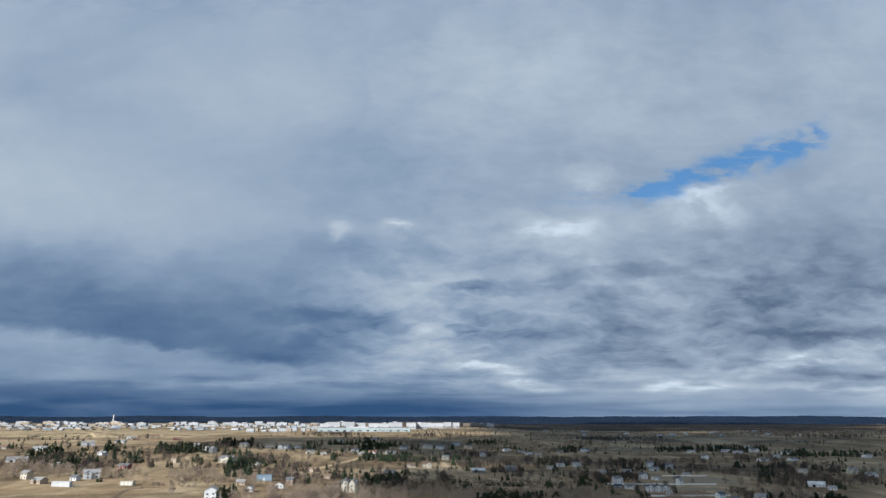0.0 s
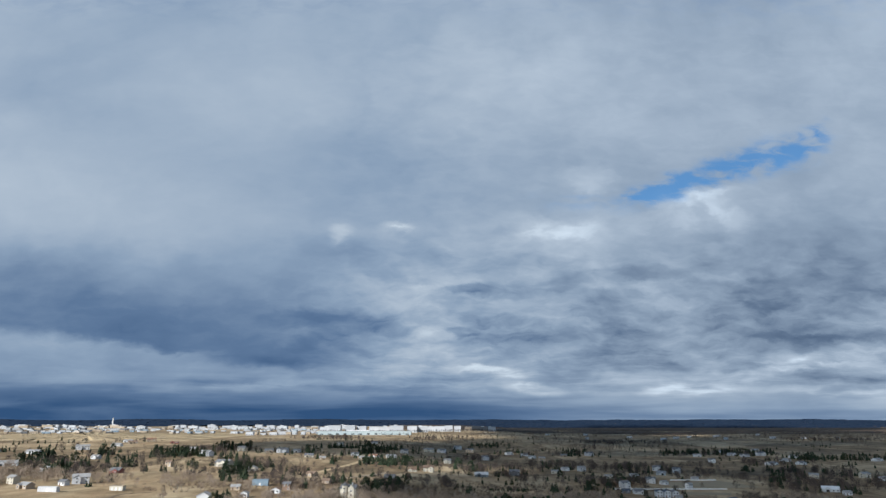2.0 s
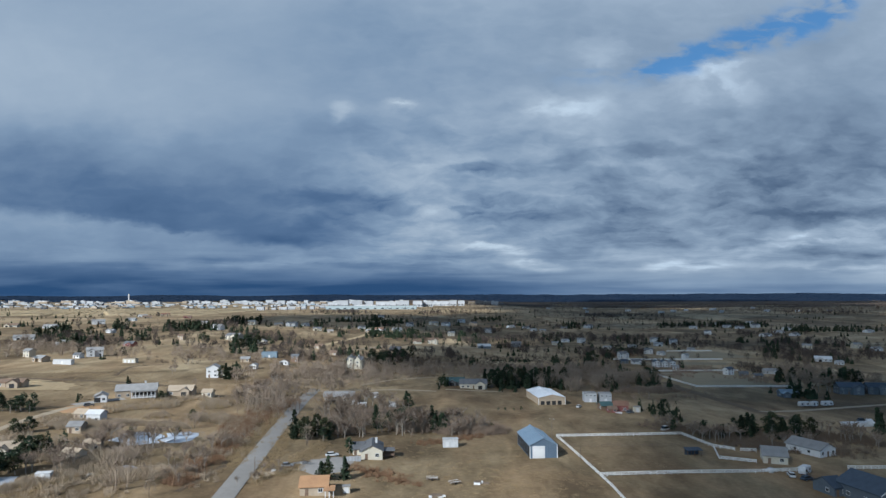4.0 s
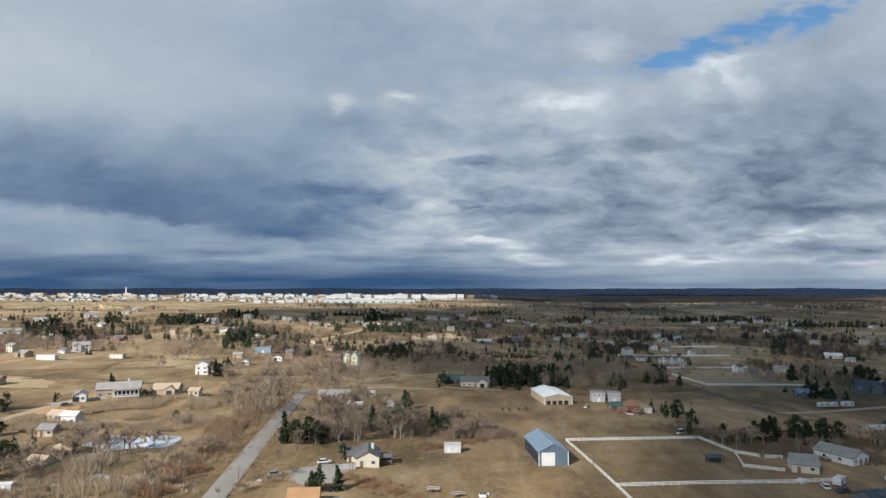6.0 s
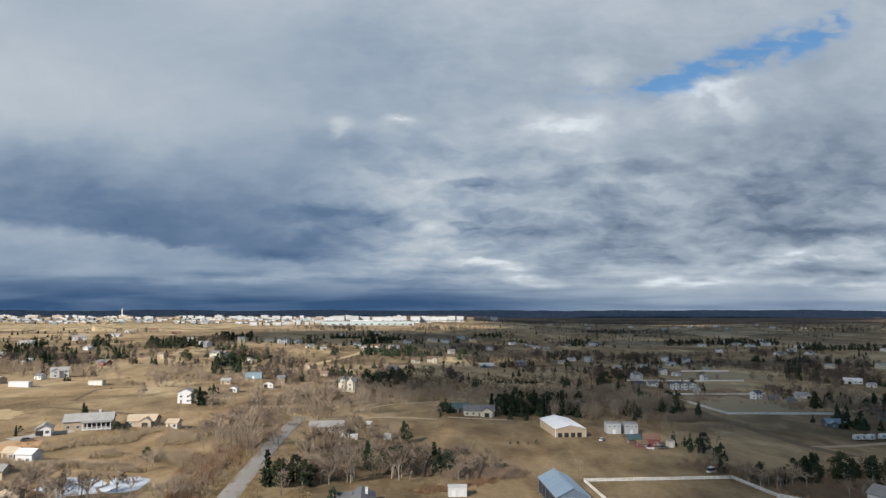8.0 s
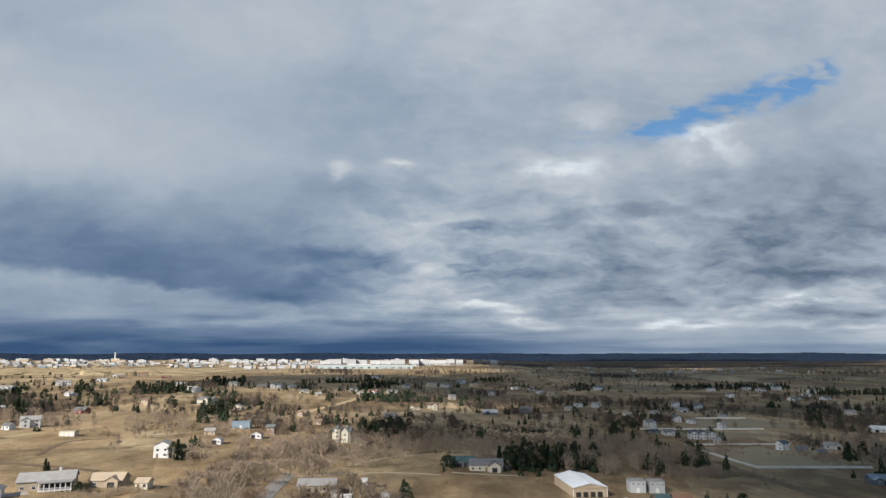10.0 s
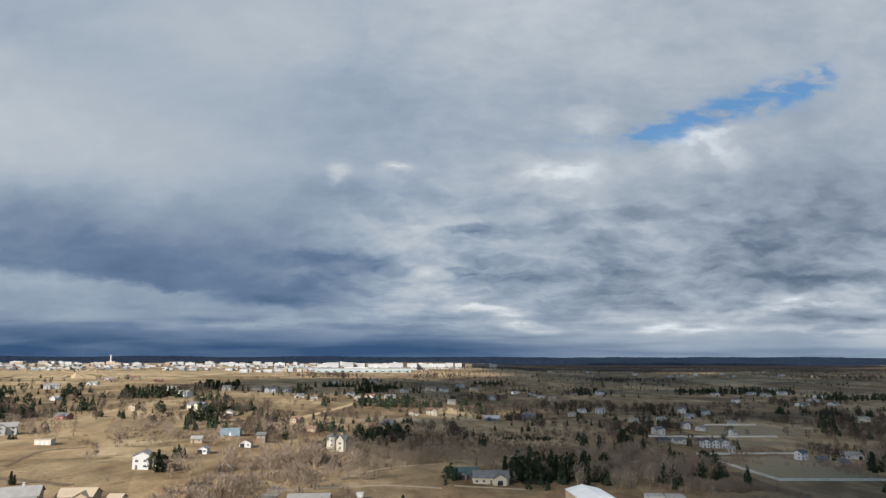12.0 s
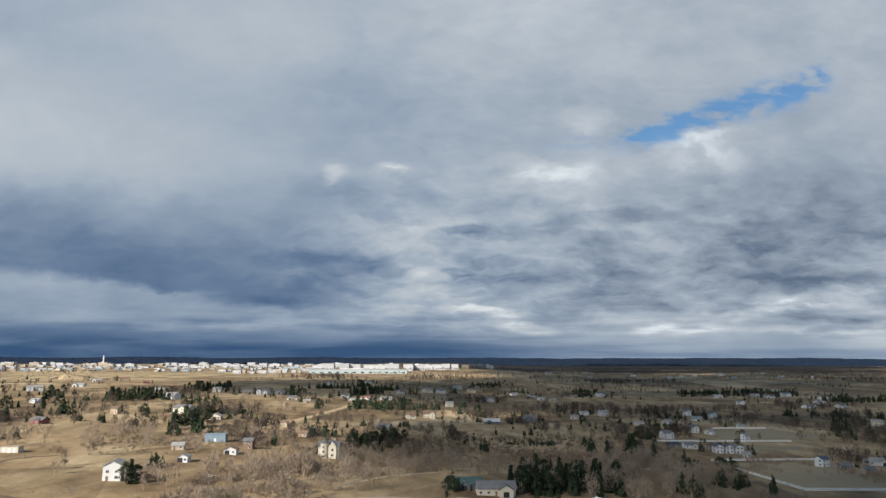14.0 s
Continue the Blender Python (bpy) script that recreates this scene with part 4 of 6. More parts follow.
patch("yard", [(-50, 206), (-47, 218), (-37, 224), (-29.5, 218.5), (-32, 204), (-41, 200)], "asphalt", 0.12, "pale grey gravel yard beside the cream house", "yard", 2)
garden_wall = thing("garden_wall", -31.3, 218.4, 14, "pale boarded garden wall beside the cream house", "garden wall")
for i in range(6):
    bm = bmesh.new()
    box(bm, -3.3 + 1.1 * i, -2.25 + 1.1 * i, -0.06, 0.06, -0.3, 1.9 - 0.12 * (i % 2))
    part("panel", bm, "townwhite", garden_wall)
    bm = bmesh.new()
    box(bm, -3.36 + 1.1 * i, -3.24 + 1.1 * i, -0.1, 0.1, -0.4, 2.0)
    part("post", bm, "wood", garden_wall)

# orange-roofed cabin by the drive
house(-37.6, 185.5, 8.2, 7.5, 1, 6, "tan", "orange", "low tan cabin with an orange shingle roof", eave=2.7, name="cabin")
por = thing("porch", -32.3, 181.5, 6, "small orange-roofed porch with white posts", "porch")
for px in (-1.2, 0, 1.2):
    bm = bmesh.new()
    box(bm, px - 0.1, px + 0.1, -1.2, -1.0, -0.3, 2.2)
    part("post", bm, "trim", por)
bm = bmesh.new()
prism(bm, [(-1.6, 2.2), (1.4, 2.9), (1.4, 3.05), (-1.6, 2.35)], "x", -1.7, 1.7)
part("roof", bm, "orange", por)
bm = bmesh.new()
box(bm, -1.4, 1.4, 0.6, 0.75, -0.3, 2.4)
part("wall", bm, "tan", por)

# white two-storey house on the west slope
house(-147.5, 391, 7.4, 8, 2, 8, "white", "grey", "tall white two-storey gabled house on the slope", False, True, eave=6.4, bay=False)
house(-141, 393, 4.5, 6, 1, 8, "cream", "grey", "low cream garage beside the tall house", name="garage")

# long house with deck
long_house = house(-157.5, 313, 19, 10, 1, 22, "tan", "grey", "long tan hillside house with a white railed gallery", True, eave=3.9, name="ranch_house")
# flat dark panel on the wall: the gallery's shade as colour
bm = bmesh.new()
box(bm, -1.5, 9.2, -5.12, -4.95, -0.6, 3.5)
part("recess", bm, "dark", long_house, "dark panel for the shade behind the gallery")
deck_ob = thing("gallery", -152.4, 309.6, 22, "white railed timber gallery on tall posts", "gallery")
for i in range(7):
    bm = bmesh.new()
    px = -5.4 + 1.8 * i
    box(bm, px - 0.15, px + 0.15, -1.75, -1.45, -2.5, 3.3)
    part("post", bm, "trim", deck_ob)
bm = bmesh.new()
box(bm, -5.7, 5.7, -1.8, 0.4, 0.3, 0.55)
part("floor_board", bm, "trim", deck_ob)
for z in (0.95, 1.4, 3.2):
    bm = bmesh.new()
    box(bm, -5.7, 5.7, -1.7, -1.5, z, z + (0.3 if z > 3 else 0.14))
    part("rail", bm, "trim", deck_ob)
bm = bmesh.new()
prism(bm, [(-2.2, 3.45), (0.9, 4.15), (0.9, 4.3), (-2.2, 3.6)], "x", -6.0, 6.0)
part("gallery_roof", bm, "grey", deck_ob)
house(-166.5, 296, 5.4, 7, 1, 24, "white", "grey", "small white gabled garage at the end of a drive", False, True, name="garage", eave=3.0)
strip("driveway", [(-173, 284), (-170, 290), (-165, 299), (-160, 305)], 6, "asphalt", 0.2, "pale grey drive up to the white garage", 0.2)
house(-138.5, 323, 12.5, 8, 1, 6, "tan", "tan", "low tan house with a tan roof", eave=2.9)

# white mansion with turret
mansion = house(-71.5, 497, 12.5, 9, 2, -6, "cream", "slate", "cream mansion with tall gables and a turret", True, eave=7.0, name="mansion")
bm = bmesh.new()
rod(bm, (-2.2, -5.0, -1.5), (-2.2, -5.0, 9.2), 2.4, 2.4, 8)
part("turret", bm, "cream", mansion)
bm = bmesh.new()
rod(bm, (-2.2, -5.0, 9.2), (-2.2, -5.0, 11.8), 2.8, 0.05, 8)
part("turret_roof", bm, "slate", mansion)
for i in range(3):
    window(mansion, -2.2, -7.4, 1.6 + 2.7 * i, 0, 0.9)
for gx in (2.8,):
    bm = bmesh.new()
    prism(bm, [(gx - 2.4, 0), (gx + 2.4, 0), (gx + 2.4, 7), (gx, 10), (gx - 2.4, 7)], "y", -5.6, 0)
    part("gable_wing", bm, "cream", mansion)
    window(mansion, gx, -5.6, 5.2, 0, 1.1)
    window(mansion, gx, -5.6, 2.2, 0, 1.1)

# long shed with a metal roof among bare trees
house(-59.5, 353, 17, 8, 1, 4, "tan", "grey", "long shed with a pale metal roof behind trees", name="long_shed", eave=3.2)
# green-roofed house by the pines
house(20.8, 411, 18, 10, 1, 0, "cream", "slate", "long cream house with a dark roof beside pines", eave=3.3)
house(9, 421, 12, 9, 1, 0, "slate", "teal", "dark house with a teal roof behind shrubs")
# red and teal farmstead
house(89.5, 333, 6.5, 6, 1, 10, "brown", "teal", "small shed with a teal roof in the farmstead", name="farm_shed")
house(97, 330, 7.5, 6.5, 1, -8, "red", "rust", "red farm shed with a rusty roof", name="farm_shed", eave=3.4)
house(91, 325, 4.5, 4, 1, 0, "red", "brown", "low red coop beside the farm shed", name="coop", eave=2.0)
# ranch, pale garage and blue house to the east
house(144.6, 237, 9.0, 14, 1, 25, "white", "grey", "white ranch house with a long grey roof", False, True, eave=2.8, bay=False)
house(124, 225, 8.0, 9, 1, -20, "cream", "grey", "cream garage with a pale sagging roof", name="garage", eave=2.8)
house(131.5, 182, 13, 15, 1, 14, "blue", "navy", "large blue house with navy roof and white trim", False, True, eave=4.0, rake=True)
house(122.3, 189, 5, 8, 1, 14, "blue", "navy", "blue garage wing with a navy roof", name="garage")

shelter = thing("feed_shelter", 97.4, 233, 3, "open navy-roofed feed shelter in the paddock", "shelter")
for px in (-2.7, 0, 2.7):
    for py in (-1.3, 1.3):
        bm = bmesh.new()
        box(bm, px - 0.08, px + 0.08, py - 0.08, py + 0.08, -0.4, 2.2)
        part("post", bm, "brown", shelter)
bm = bmesh.new()
prism(bm, [(-1.9, 2.2), (1.8, 2.6), (1.8, 2.75), (-1.9, 2.35)], "x", -3.1, 3.1)
part("roof", bm, "navy", shelter)
bm = bmesh.new()
box(bm, -2.8, 2.8, 1.25, 1.38, 0, 2.3)
part("back_wall", bm, "navy", shelter)


# ---- white fences ----
def fence(points, label, gap=2.6, height=1.35, rails=(0.45, 0.85, 1.25), thick=0.06, name="rail_fence", paint="fence", board=0.22):
    """Posts and rails along a line; each post and each rail a part."""
    x0, y0 = points[0]
    ob = thing(name, x0, y0, 0, label, "fence", "white fences")
    z0 = land(x0, y0)
    post_mesh = made(lambda bm: (box(bm, -thick, thick, -thick, thick, -0.4, height), prism(bm, [(-thick, height), (thick, height), (0, height + 0.08)], "y", -thick, thick)), "post", paint)
    for (ax, ay), (bx, by) in zip(points, points[1:]):
        run = math.hypot(bx - ax, by - ay)
        n = max(1, round(run / gap))
        turn = math.degrees(math.atan2(by - ay, bx - ax))
        step = run / n
        rail_mesh = made(lambda bm: box(bm, 0, step, -0.035, 0.035, -board / 2, board / 2), "rail", paint)
        for i in range(n + 1):
            px, py = ax + (bx - ax) * i / n, ay + (by - ay) * i / n
            pz = land(px, py) - z0
            part("post", post_mesh, "", ob, at=pose(px - x0, py - y0, pz, random.uniform(-1.5, 1.5), random.uniform(-1.5, 1.5), turn))
            if i < n:
                qx, qy = ax + (bx - ax) * (i + 1) / n, ay + (by - ay) * (i + 1) / n
                slope = math.degrees(math.atan2(land(qx, qy) - land(px, py), step))
                for r in rails:
                    part("rail", rail_mesh, "", ob, at=pose(px - x0, py - y0, pz + r, 0, -slope, turn))
    return ob


fence([(50.6, 263.7), (79.4, 266), (106.2, 268.3), (110.4, 246)], "white rail fence along the back of the paddock")
fence([(50.6, 263.7), (53.2, 231.6), (55.1, 206.1), (55.9, 192.7), (56.2, 172), (56.4, 150)], "white rail fence beside the metal barn field")
fence([(55.1, 206.1), (82.5, 208.6), (112.2, 209.8), (127, 211.8)], "white rail fence across the paddock")
fence([(144, 213.8), (157.5, 213.7), (186, 216.4)], "white rail fence behind the blue house")
fence([(110.5, 245.4), (116.6, 239.9)], "short white rail fence of a pen")
fence([(118.4, 239), (124.1, 238.1)], "short white rail fence beside the garage")
fence([(110.5, 245.4), (104.8, 227.3), (116, 221.9)], "angled white rail fence of a small pen")
fence([(127, 211.8), (123, 196), (121, 186)], "grey board fence beside the blue house yard", paint="wood")
fence([(250, 437), (181, 435), (177, 535), (262, 544)], "white rail fence round the pale paddock", 6, 1.6, (0.35, 0.85, 1.35), 0.09, board=0.34)
fence([(175, 631), (290, 638)], "long white rail fence behind stables", 6, 1.6, (0.35, 0.85, 1.35), 0.1, board=0.34)
fence([(266, 731), (320, 734)], "far white rail fence of a paddock", 8, 1.6, (0.35, 0.85, 1.35), 0.1, board=0.34)
fence([(115, 490), (148, 497)], "white rail fence among pines", 6, 1.6, (0.35, 0.85, 1.35), 0.1, board=0.34)
fence([(53, 245.6), (78.2, 245.5), (98.6, 248.3)], "thin grey wire fence inside the paddock", 4, 1.2, (0.6, 1.1), 0.05, "wire_fence", "wood", 0.05)
fence([(-115, 407), (-109, 407)], "short white board fence in dry grass", 1.4, 1.3, (0.5, 1.1), 0.16)


# ---- poles, vehicles and clutter ----
def utility_pole(x, y, h, label, arm=True):
    ob = thing("utility_pole", x, y, random.uniform(-20, 20), label, "utility pole", "utility poles")
    bm = bmesh.new()
    rod(bm, (0, 0, -0.6), (0, 0, h), 0.17, 0.11, 8)
    part("pole", bm, "wood", ob)
    if arm:
        bm = bmesh.new()
        box(bm, -1.1, 1.1, -0.07, 0.07, h - 0.7, h - 0.5)
        part("crossarm", bm, "wood", ob)
        for px in (-0.95, 0.95):
            bm = bmesh.new()
            rod(bm, (px, 0, h - 0.5), (px, 0, h - 0.25), 0.06, 0.04, 6)
            part("insulator", bm, "trim", ob)


utility_pole(-59.3, 195.4, 6.6, "weathered wooden pole beside the road", False)
utility_pole(48.4, 262.5, 8.6, "tall wooden utility pole at the fence corner")
utility_pole(-70, 300, 6.5, "wooden utility pole beside the far road")
utility_pole(52.5, 225, 5.5, "thin wooden pole along the white fence", False)
utility_pole(-88, 402, 8, "distant wooden utility pole beside the creek")


def car(x, y, rot, paint, label, long=4.6, tall=1.5, name="car"):
    ob = thing(name, x, y, rot, label, name)
    bm = bmesh.new()
    prism(bm, [(-long / 2, 0.35), (long / 2, 0.35), (long / 2 - 0.05, 0.85), (long / 2 - 1.2, 0.95), (-long / 2 + 0.5, 1.0), (-long / 2, 0.85)], "y", -0.9, 0.9)
    bmesh.ops.bevel(bm, geom=bm.edges[:], offset=0.08, segments=2, affect="EDGES")
    part("body", bm, paint, ob)
    bm = bmesh.new()
    prism(bm, [(-long / 2 + 0.35, 0.95), (long / 2 - 1.2, 0.95), (long / 2 - 1.9, tall), (-long / 2 + 0.8, tall)], "y", -0.8, 0.8)
    part("glass_house", bm, "glass", ob)
    bm = bmesh.new()
    box(bm, -long / 2 + 0.75, long / 2 - 1.85, -0.78, 0.78, tall, tall + 0.05)
    part("roof", bm, paint, ob)
    for px in (-long / 2 + 0.85, long / 2 - 0.85):
        for py in (-0.85, 0.85):
            bm = bmesh.new()
            rod(bm, (px, py - 0.11, 0.34), (px, py + 0.11, 0.34), 0.34, 0.34, 12)
            wheel = part("tyre", bm, "rubber", ob)
            bm = bmesh.new()
            rod(bm, (px, py - 0.13, 0.34), (px, py + 0.13, 0.34), 0.2, 0.2, 8)
            part("rim", bm, "steel", wheel)
    return ob


def camper(x, y, rot, long, label):
    ob = thing("camper_trailer", x, y, rot, label, "camper", "parked campers")
    bm = bmesh.new()
    prism(bm, [(-long / 2, 0.6), (long / 2, 0.6), (long / 2 + 0.15, 1.5), (long / 2 - 0.2, 2.9), (-long / 2 + 0.3, 2.9), (-long / 2 - 0.1, 1.7)], "y", -1.2, 1.2)
    bmesh.ops.bevel(bm, geom=bm.edges[:], offset=0.12, segments=2, affect="EDGES")
    part("body", bm, "white", ob)
    for px in (-long * 0.3, long * 0.25):
        bm = bmesh.new()
        box(bm, px - 0.5, px + 0.5, -1.24, -1.19, 1.5, 2.2)
        part("window", bm, "glass", ob)
    bm = bmesh.new()
    box(bm, -long / 2 + 0.3, long / 2 - 0.3, -1.225, -1.19, 1.05, 1.2)
    part("stripe", bm, "barnblue", ob)
    bm = bmesh.new()
    box(bm, 0.0, 0.7, -1.24, -1.19, 0.7, 2.4)
    part("door", bm, "trim", ob)
    bm = bmesh.new()
    rod(bm, (long / 2, 0, 0.65), (long / 2 + 1.2, 0, 0.5), 0.07, 0.05, 6)
    part("hitch", bm, "steel", ob)
    for py in (-1.0, 1.0):
        bm = bmesh.new()
        rod(bm, (-0.4, py - 0.12, 0.36), (-0.4, py + 0.12, 0.36), 0.36, 0.36, 12)
        part("wheel", bm, "rubber", ob)


camper(204.8, 345, 12, 6.2, "white camper trailer parked beside the lane")
camper(210.8, 345.5, 30, 4.8, "short white camper trailer beside another")
camper(219.4, 347.5, 8, 6.3, "white camper trailer parked by dark trees")
camper(203, 288, 70, 5.5, "white camper trailer behind a semi trailer")
camper(125.5, 208, 40, 5.0, "white camper trailer in the blue house yard")
car(-39.4, 223.5, 20, "white", "white car parked on the drive", 4.7)
car(76.5, 339.5, 60, "white", "white car parked beside the barn")
car(103, 278, 35, "white", "white van beside dark conifers", 5.2, 2.1, "van")
car(119.5, 205.5, 75, "white", "white car in the farm yard")
car(122.5, 201.5, 20, "navy", "dark blue car in the farm yard")
car(-52, 208, 15, "steel", "silver car in dry weeds", 4.4)
car(100, 322, 20, "slate", "dark car in the farmstead")
car(207, 300, 15, "navy", "dark car beside the semi trailer")
car(-165, 283, 40, "slate", "dark car on the garage apron")


def flat_trailer(x, y, rot, label):
    ob = thing("utility_trailer", x, y, rot, label, "trailer")
    bm = bmesh.new()
    box(bm, -1.8, 1.8, -0.9, 0.9, 0.55, 0.68)
    part("bed", bm, "wood", ob)
    for py in (-0.9, 0.9):
        bm = bmesh.new()
        box(bm, -1.8, 1.8, py - 0.04, py + 0.04, 0.95, 1.05)
        part("side_rail", bm, "trim", ob)
        bm = bmesh.new()
        rod(bm, (0, py - 0.1, 0.32), (0, py + 0.1, 0.32), 0.32, 0.32, 10)
        part("wheel", bm, "rubber", ob)
    for px in (-1.75, 1.75):
        for py in (-0.9, 0.9):
            bm = bmesh.new()
            box(bm, px - 0.05, px + 0.05, py - 0.05, py + 0.05, 0.6, 1.05)
            part("stake", bm, "trim", ob)


flat_trailer(-2, 202, 4, "flat trailer with white rails in the field")
flat_trailer(5.5, 198, 25, "old trailer in dry weeds")
flat_trailer(99, 326.5, 40, "small trailer beside the red shed")


def stack(x, y, rot, paint, label, n=6, name="junk_pile"):
    """A heap of odd boards and boxes."""
    ob = thing(name, x, y, rot, label, name.replace("_", " "))
    for i in range(n):
        bm = bmesh.new()
        a, b, c = random.uniform(0.5, 1.7), random.uniform(0.3, 0.9), random.uniform(0.25, 0.8)
        px, py = random.uniform(-2, 2), random.uniform(-1, 1)
        box(bm, px - a, px + a, py - b, py + b, -0.2, c)
        part("board", bm, paint if i % 2 else "trim", ob)


stack(0.5, 186, 10, "wood", "pale scrap pile in the dry field")
stack(14, 198.5, 0, "wood", "weathered board pile in the field", 5)
stack(-48, 213, 30, "steel", "grey scrap pile beside the drive")
stack(-56, 203, 0, "wood", "grey rubble pile in weeds", 5)
stack(93, 322, 0, "red", "red scrap pile in the farmstead")
stack(106, 329, 20, "wood", "wooden pallets beside the feed shed", 5)
stack(116, 212, 40, "steel", "white and grey clutter by the fence")
stack(-111, 189, 0, "wood", "pale junk pile among willows", 5)


# ---- trees ----
def leaf_cloud(spots, size, flat=0.5):
    """Many small ragged leaf clumps, each a bent pair of triangles."""
    verts, faces = [], []
    for p in spots:
        d = Vector((random.gauss(0, 1), random.gauss(0, 1), random.gauss(0, flat))).normalized()
        e = d.orthogonal().normalized()
        e.rotate(Matrix.Rotation(random.uniform(0, 6.28), 3, d))
        s = size * random.uniform(0.6, 1.35)
        k = len(verts)
        n = d.cross(e)
        verts += [p - d * s, p + e * s * 0.55, p + d * s + n * s * 0.3, p - e * s * 0.55]
        faces += [(k, k + 1, k + 2), (k, k + 2, k + 3)]
    return verts, faces


def conifer_kind(seed, h, slim, material, bare=0.08, ragged=0.2):
    """A conifer of height h: whorls of drooping boughs round a trunk."""
    random.seed(seed)
    ob = new("conifer_tree")
    bm = bmesh.new()
    rod(bm, (0, 0, -0.8), (0, 0, h * 0.55), h * 0.024, h * 0.013, 7)
    rod(bm, (0, 0, h * 0.55), (0, 0, h * 0.97), h * 0.013, h * 0.003, 6)
    trunk = part("trunk", bm, "bark", ob)
    spots = []
    whorls = 15
    for i in range(whorls):
        f = i / (whorls - 1)
        z = h * (bare + (0.97 - bare) * f)
        r = h * slim * (1 - f) ** 0.8 * random.uniform(1 - ragged, 1 + ragged) + 0.1
        if f < 0.12:
            r *= 0.8
        for k in range(9 - int(4 * f)):
            a = random.uniform(0, 6.28)
            reach = r * random.uniform(0.75, 1.15)
            for s in range(6):
                q = (s + random.random()) / 6
                jit = h * 0.022
                spots.append(Vector((math.cos(a) * reach * q + random.gauss(0, jit), math.sin(a) * reach * q + random.gauss(0, jit),
                                     z - reach * 0.28 * q + random.gauss(0, jit))))
    verts, faces = leaf_cloud(spots, h * 0.050)
    add_mesh("crown", verts, faces, material, ob)
    return ob


def pine_kind(seed, h, material):
    """A rounder pine: clumps of needles on uneven limbs."""
    random.seed(seed)
    ob = new("pine_tree")
    bm = bmesh.new()
    rod(bm, (0, 0, -0.8), (0.02 * h, 0, h * 0.5), h * 0.03, h * 0.02, 7)
    rod(bm, (0.02 * h, 0, h * 0.5), (0, 0.02 * h, h * 0.9), h * 0.02, h * 0.006, 6)
    spots = []
    for i in range(26):
        f = random.random() ** 0.8
        z = h * (0.2 + 0.75 * f)
        a = random.uniform(0, 6.28)
        r = h * 0.31 * math.sin(math.pi * min(1, 0.25 + 0.78 * f)) ** 0.6 * random.uniform(0.5, 1.15)
        c = Vector((math.cos(a) * r, math.sin(a) * r, z))
        rod(bm, (0, 0, z - h * 0.06), c, h * 0.008, h * 0.003, 4)
        for k in range(22):
            spots.append(c + Vector((random.gauss(0, 1), random.gauss(0, 1), random.gauss(0, 0.7))) * h * 0.06)
    part("trunk", bm, "bark", ob)
    verts, faces = leaf_cloud(spots, h * 0.045)
    add_mesh("crown", verts, faces, material, ob)
    return ob


def bare_kind(seed, h, spread, upright):
    """A leafless tree: trunk, forking limbs and a haze of twigs."""
    random.seed(seed)
    ob = new("bare_tree")
    bm = bmesh.new()
    twigs_v, twigs_f = [], []

    def twig(p, d, size):
        a = d.orthogonal().normalized()
        a.rotate(Matrix.Rotation(random.uniform(0, 6.28), 3, d))
        k = len(twigs_v)
        w = max(0.028, size * 0.028)
        twigs_v.extend([p - a * w, p + a * w, p + d * size])
        twigs_f.append((k, k + 1, k + 2))

    def grow(p, d, size, r, depth):
        q = p + d * size
        rod(bm, p, q, r, r * 0.65, 5 if depth else 7)
        if depth == 2:
            for k in range(13):
                t = random.uniform(0.2, 1.0)
                e = (d + Vector((random.gauss(0, spread), random.gauss(0, spread), random.gauss(0.25, 0.35)))).normalized()
                twig(p.lerp(q, t), e, size * random.uniform(0.5, 1.1))
            return
        for k in range(5 if depth == 0 else 4):
            t = 1.0 if k == 0 else random.uniform(0.45, 1.0)
            e = (d * upright + Vector((random.gauss(0, spread), random.gauss(0, spread), random.gauss(0.15, 0.2)))).normalized()
            grow(p.lerp(q, t), e, size * random.uniform(0.6, 0.85), r * 0.55, depth + 1)

    grow(Vector((0, 0, -0.5)), Vector((0, 0, 1)), h * 0.40, h * 0.020, 0)
    part("trunk", bm, "bark", ob)
    add_mesh("crown", twigs_v, twigs_f, "twig", ob)
    return ob


TREE_LABELS = {"conifer_tree": "dark green conifer with dense drooping boughs", "pine_tree": "olive green pine with an uneven rounded crown",
               "bare_tree": "leafless grey-brown tree in dry grass"}
conifers = [conifer_kind(11, 10, 0.24, "spruce", 0.04, 0.3), conifer_kind(12, 10, 0.31, "spruce", 0.03, 0.4), conifer_kind(13, 10, 0.20, "spruce", 0.06),
            pine_kind(14, 10, "spruce"), pine_kind(15, 10, "pine"), pine_kind(18, 10, "spruce")]
bare_trees = [bare_kind(21, 10, 0.55, 0.8), bare_kind(22, 10, 0.42, 1.0), bare_kind(23, 10, 0.7, 0.7), bare_kind(24, 10, 0.5, 0.9)]
pines = conifers[3:]
used = set()
random.seed(77)


def plant(kind, x, y, h):
    m = pose(x, y, land(x, y), random.uniform(-3, 3), random.uniform(-3, 3), random.uniform(0, 360)) @ Matrix.Diagonal((*([h / 10] * 3), 1))
    s = random.uniform(0.85, 1.2)
    m = m @ Matrix.Diagonal((s, s, 1, 1))
    if kind.name in used:
        ob = copy_thing(kind, m)
    else:
        used.add(kind.name)
        ob = kind
        ob.matrix_basis = m
        base = ob.name.split(".")[0]
        tagged(ob, TREE_LABELS[base], "tree", base.replace("_", " ") + "s")
    ob.matrix_basis = m


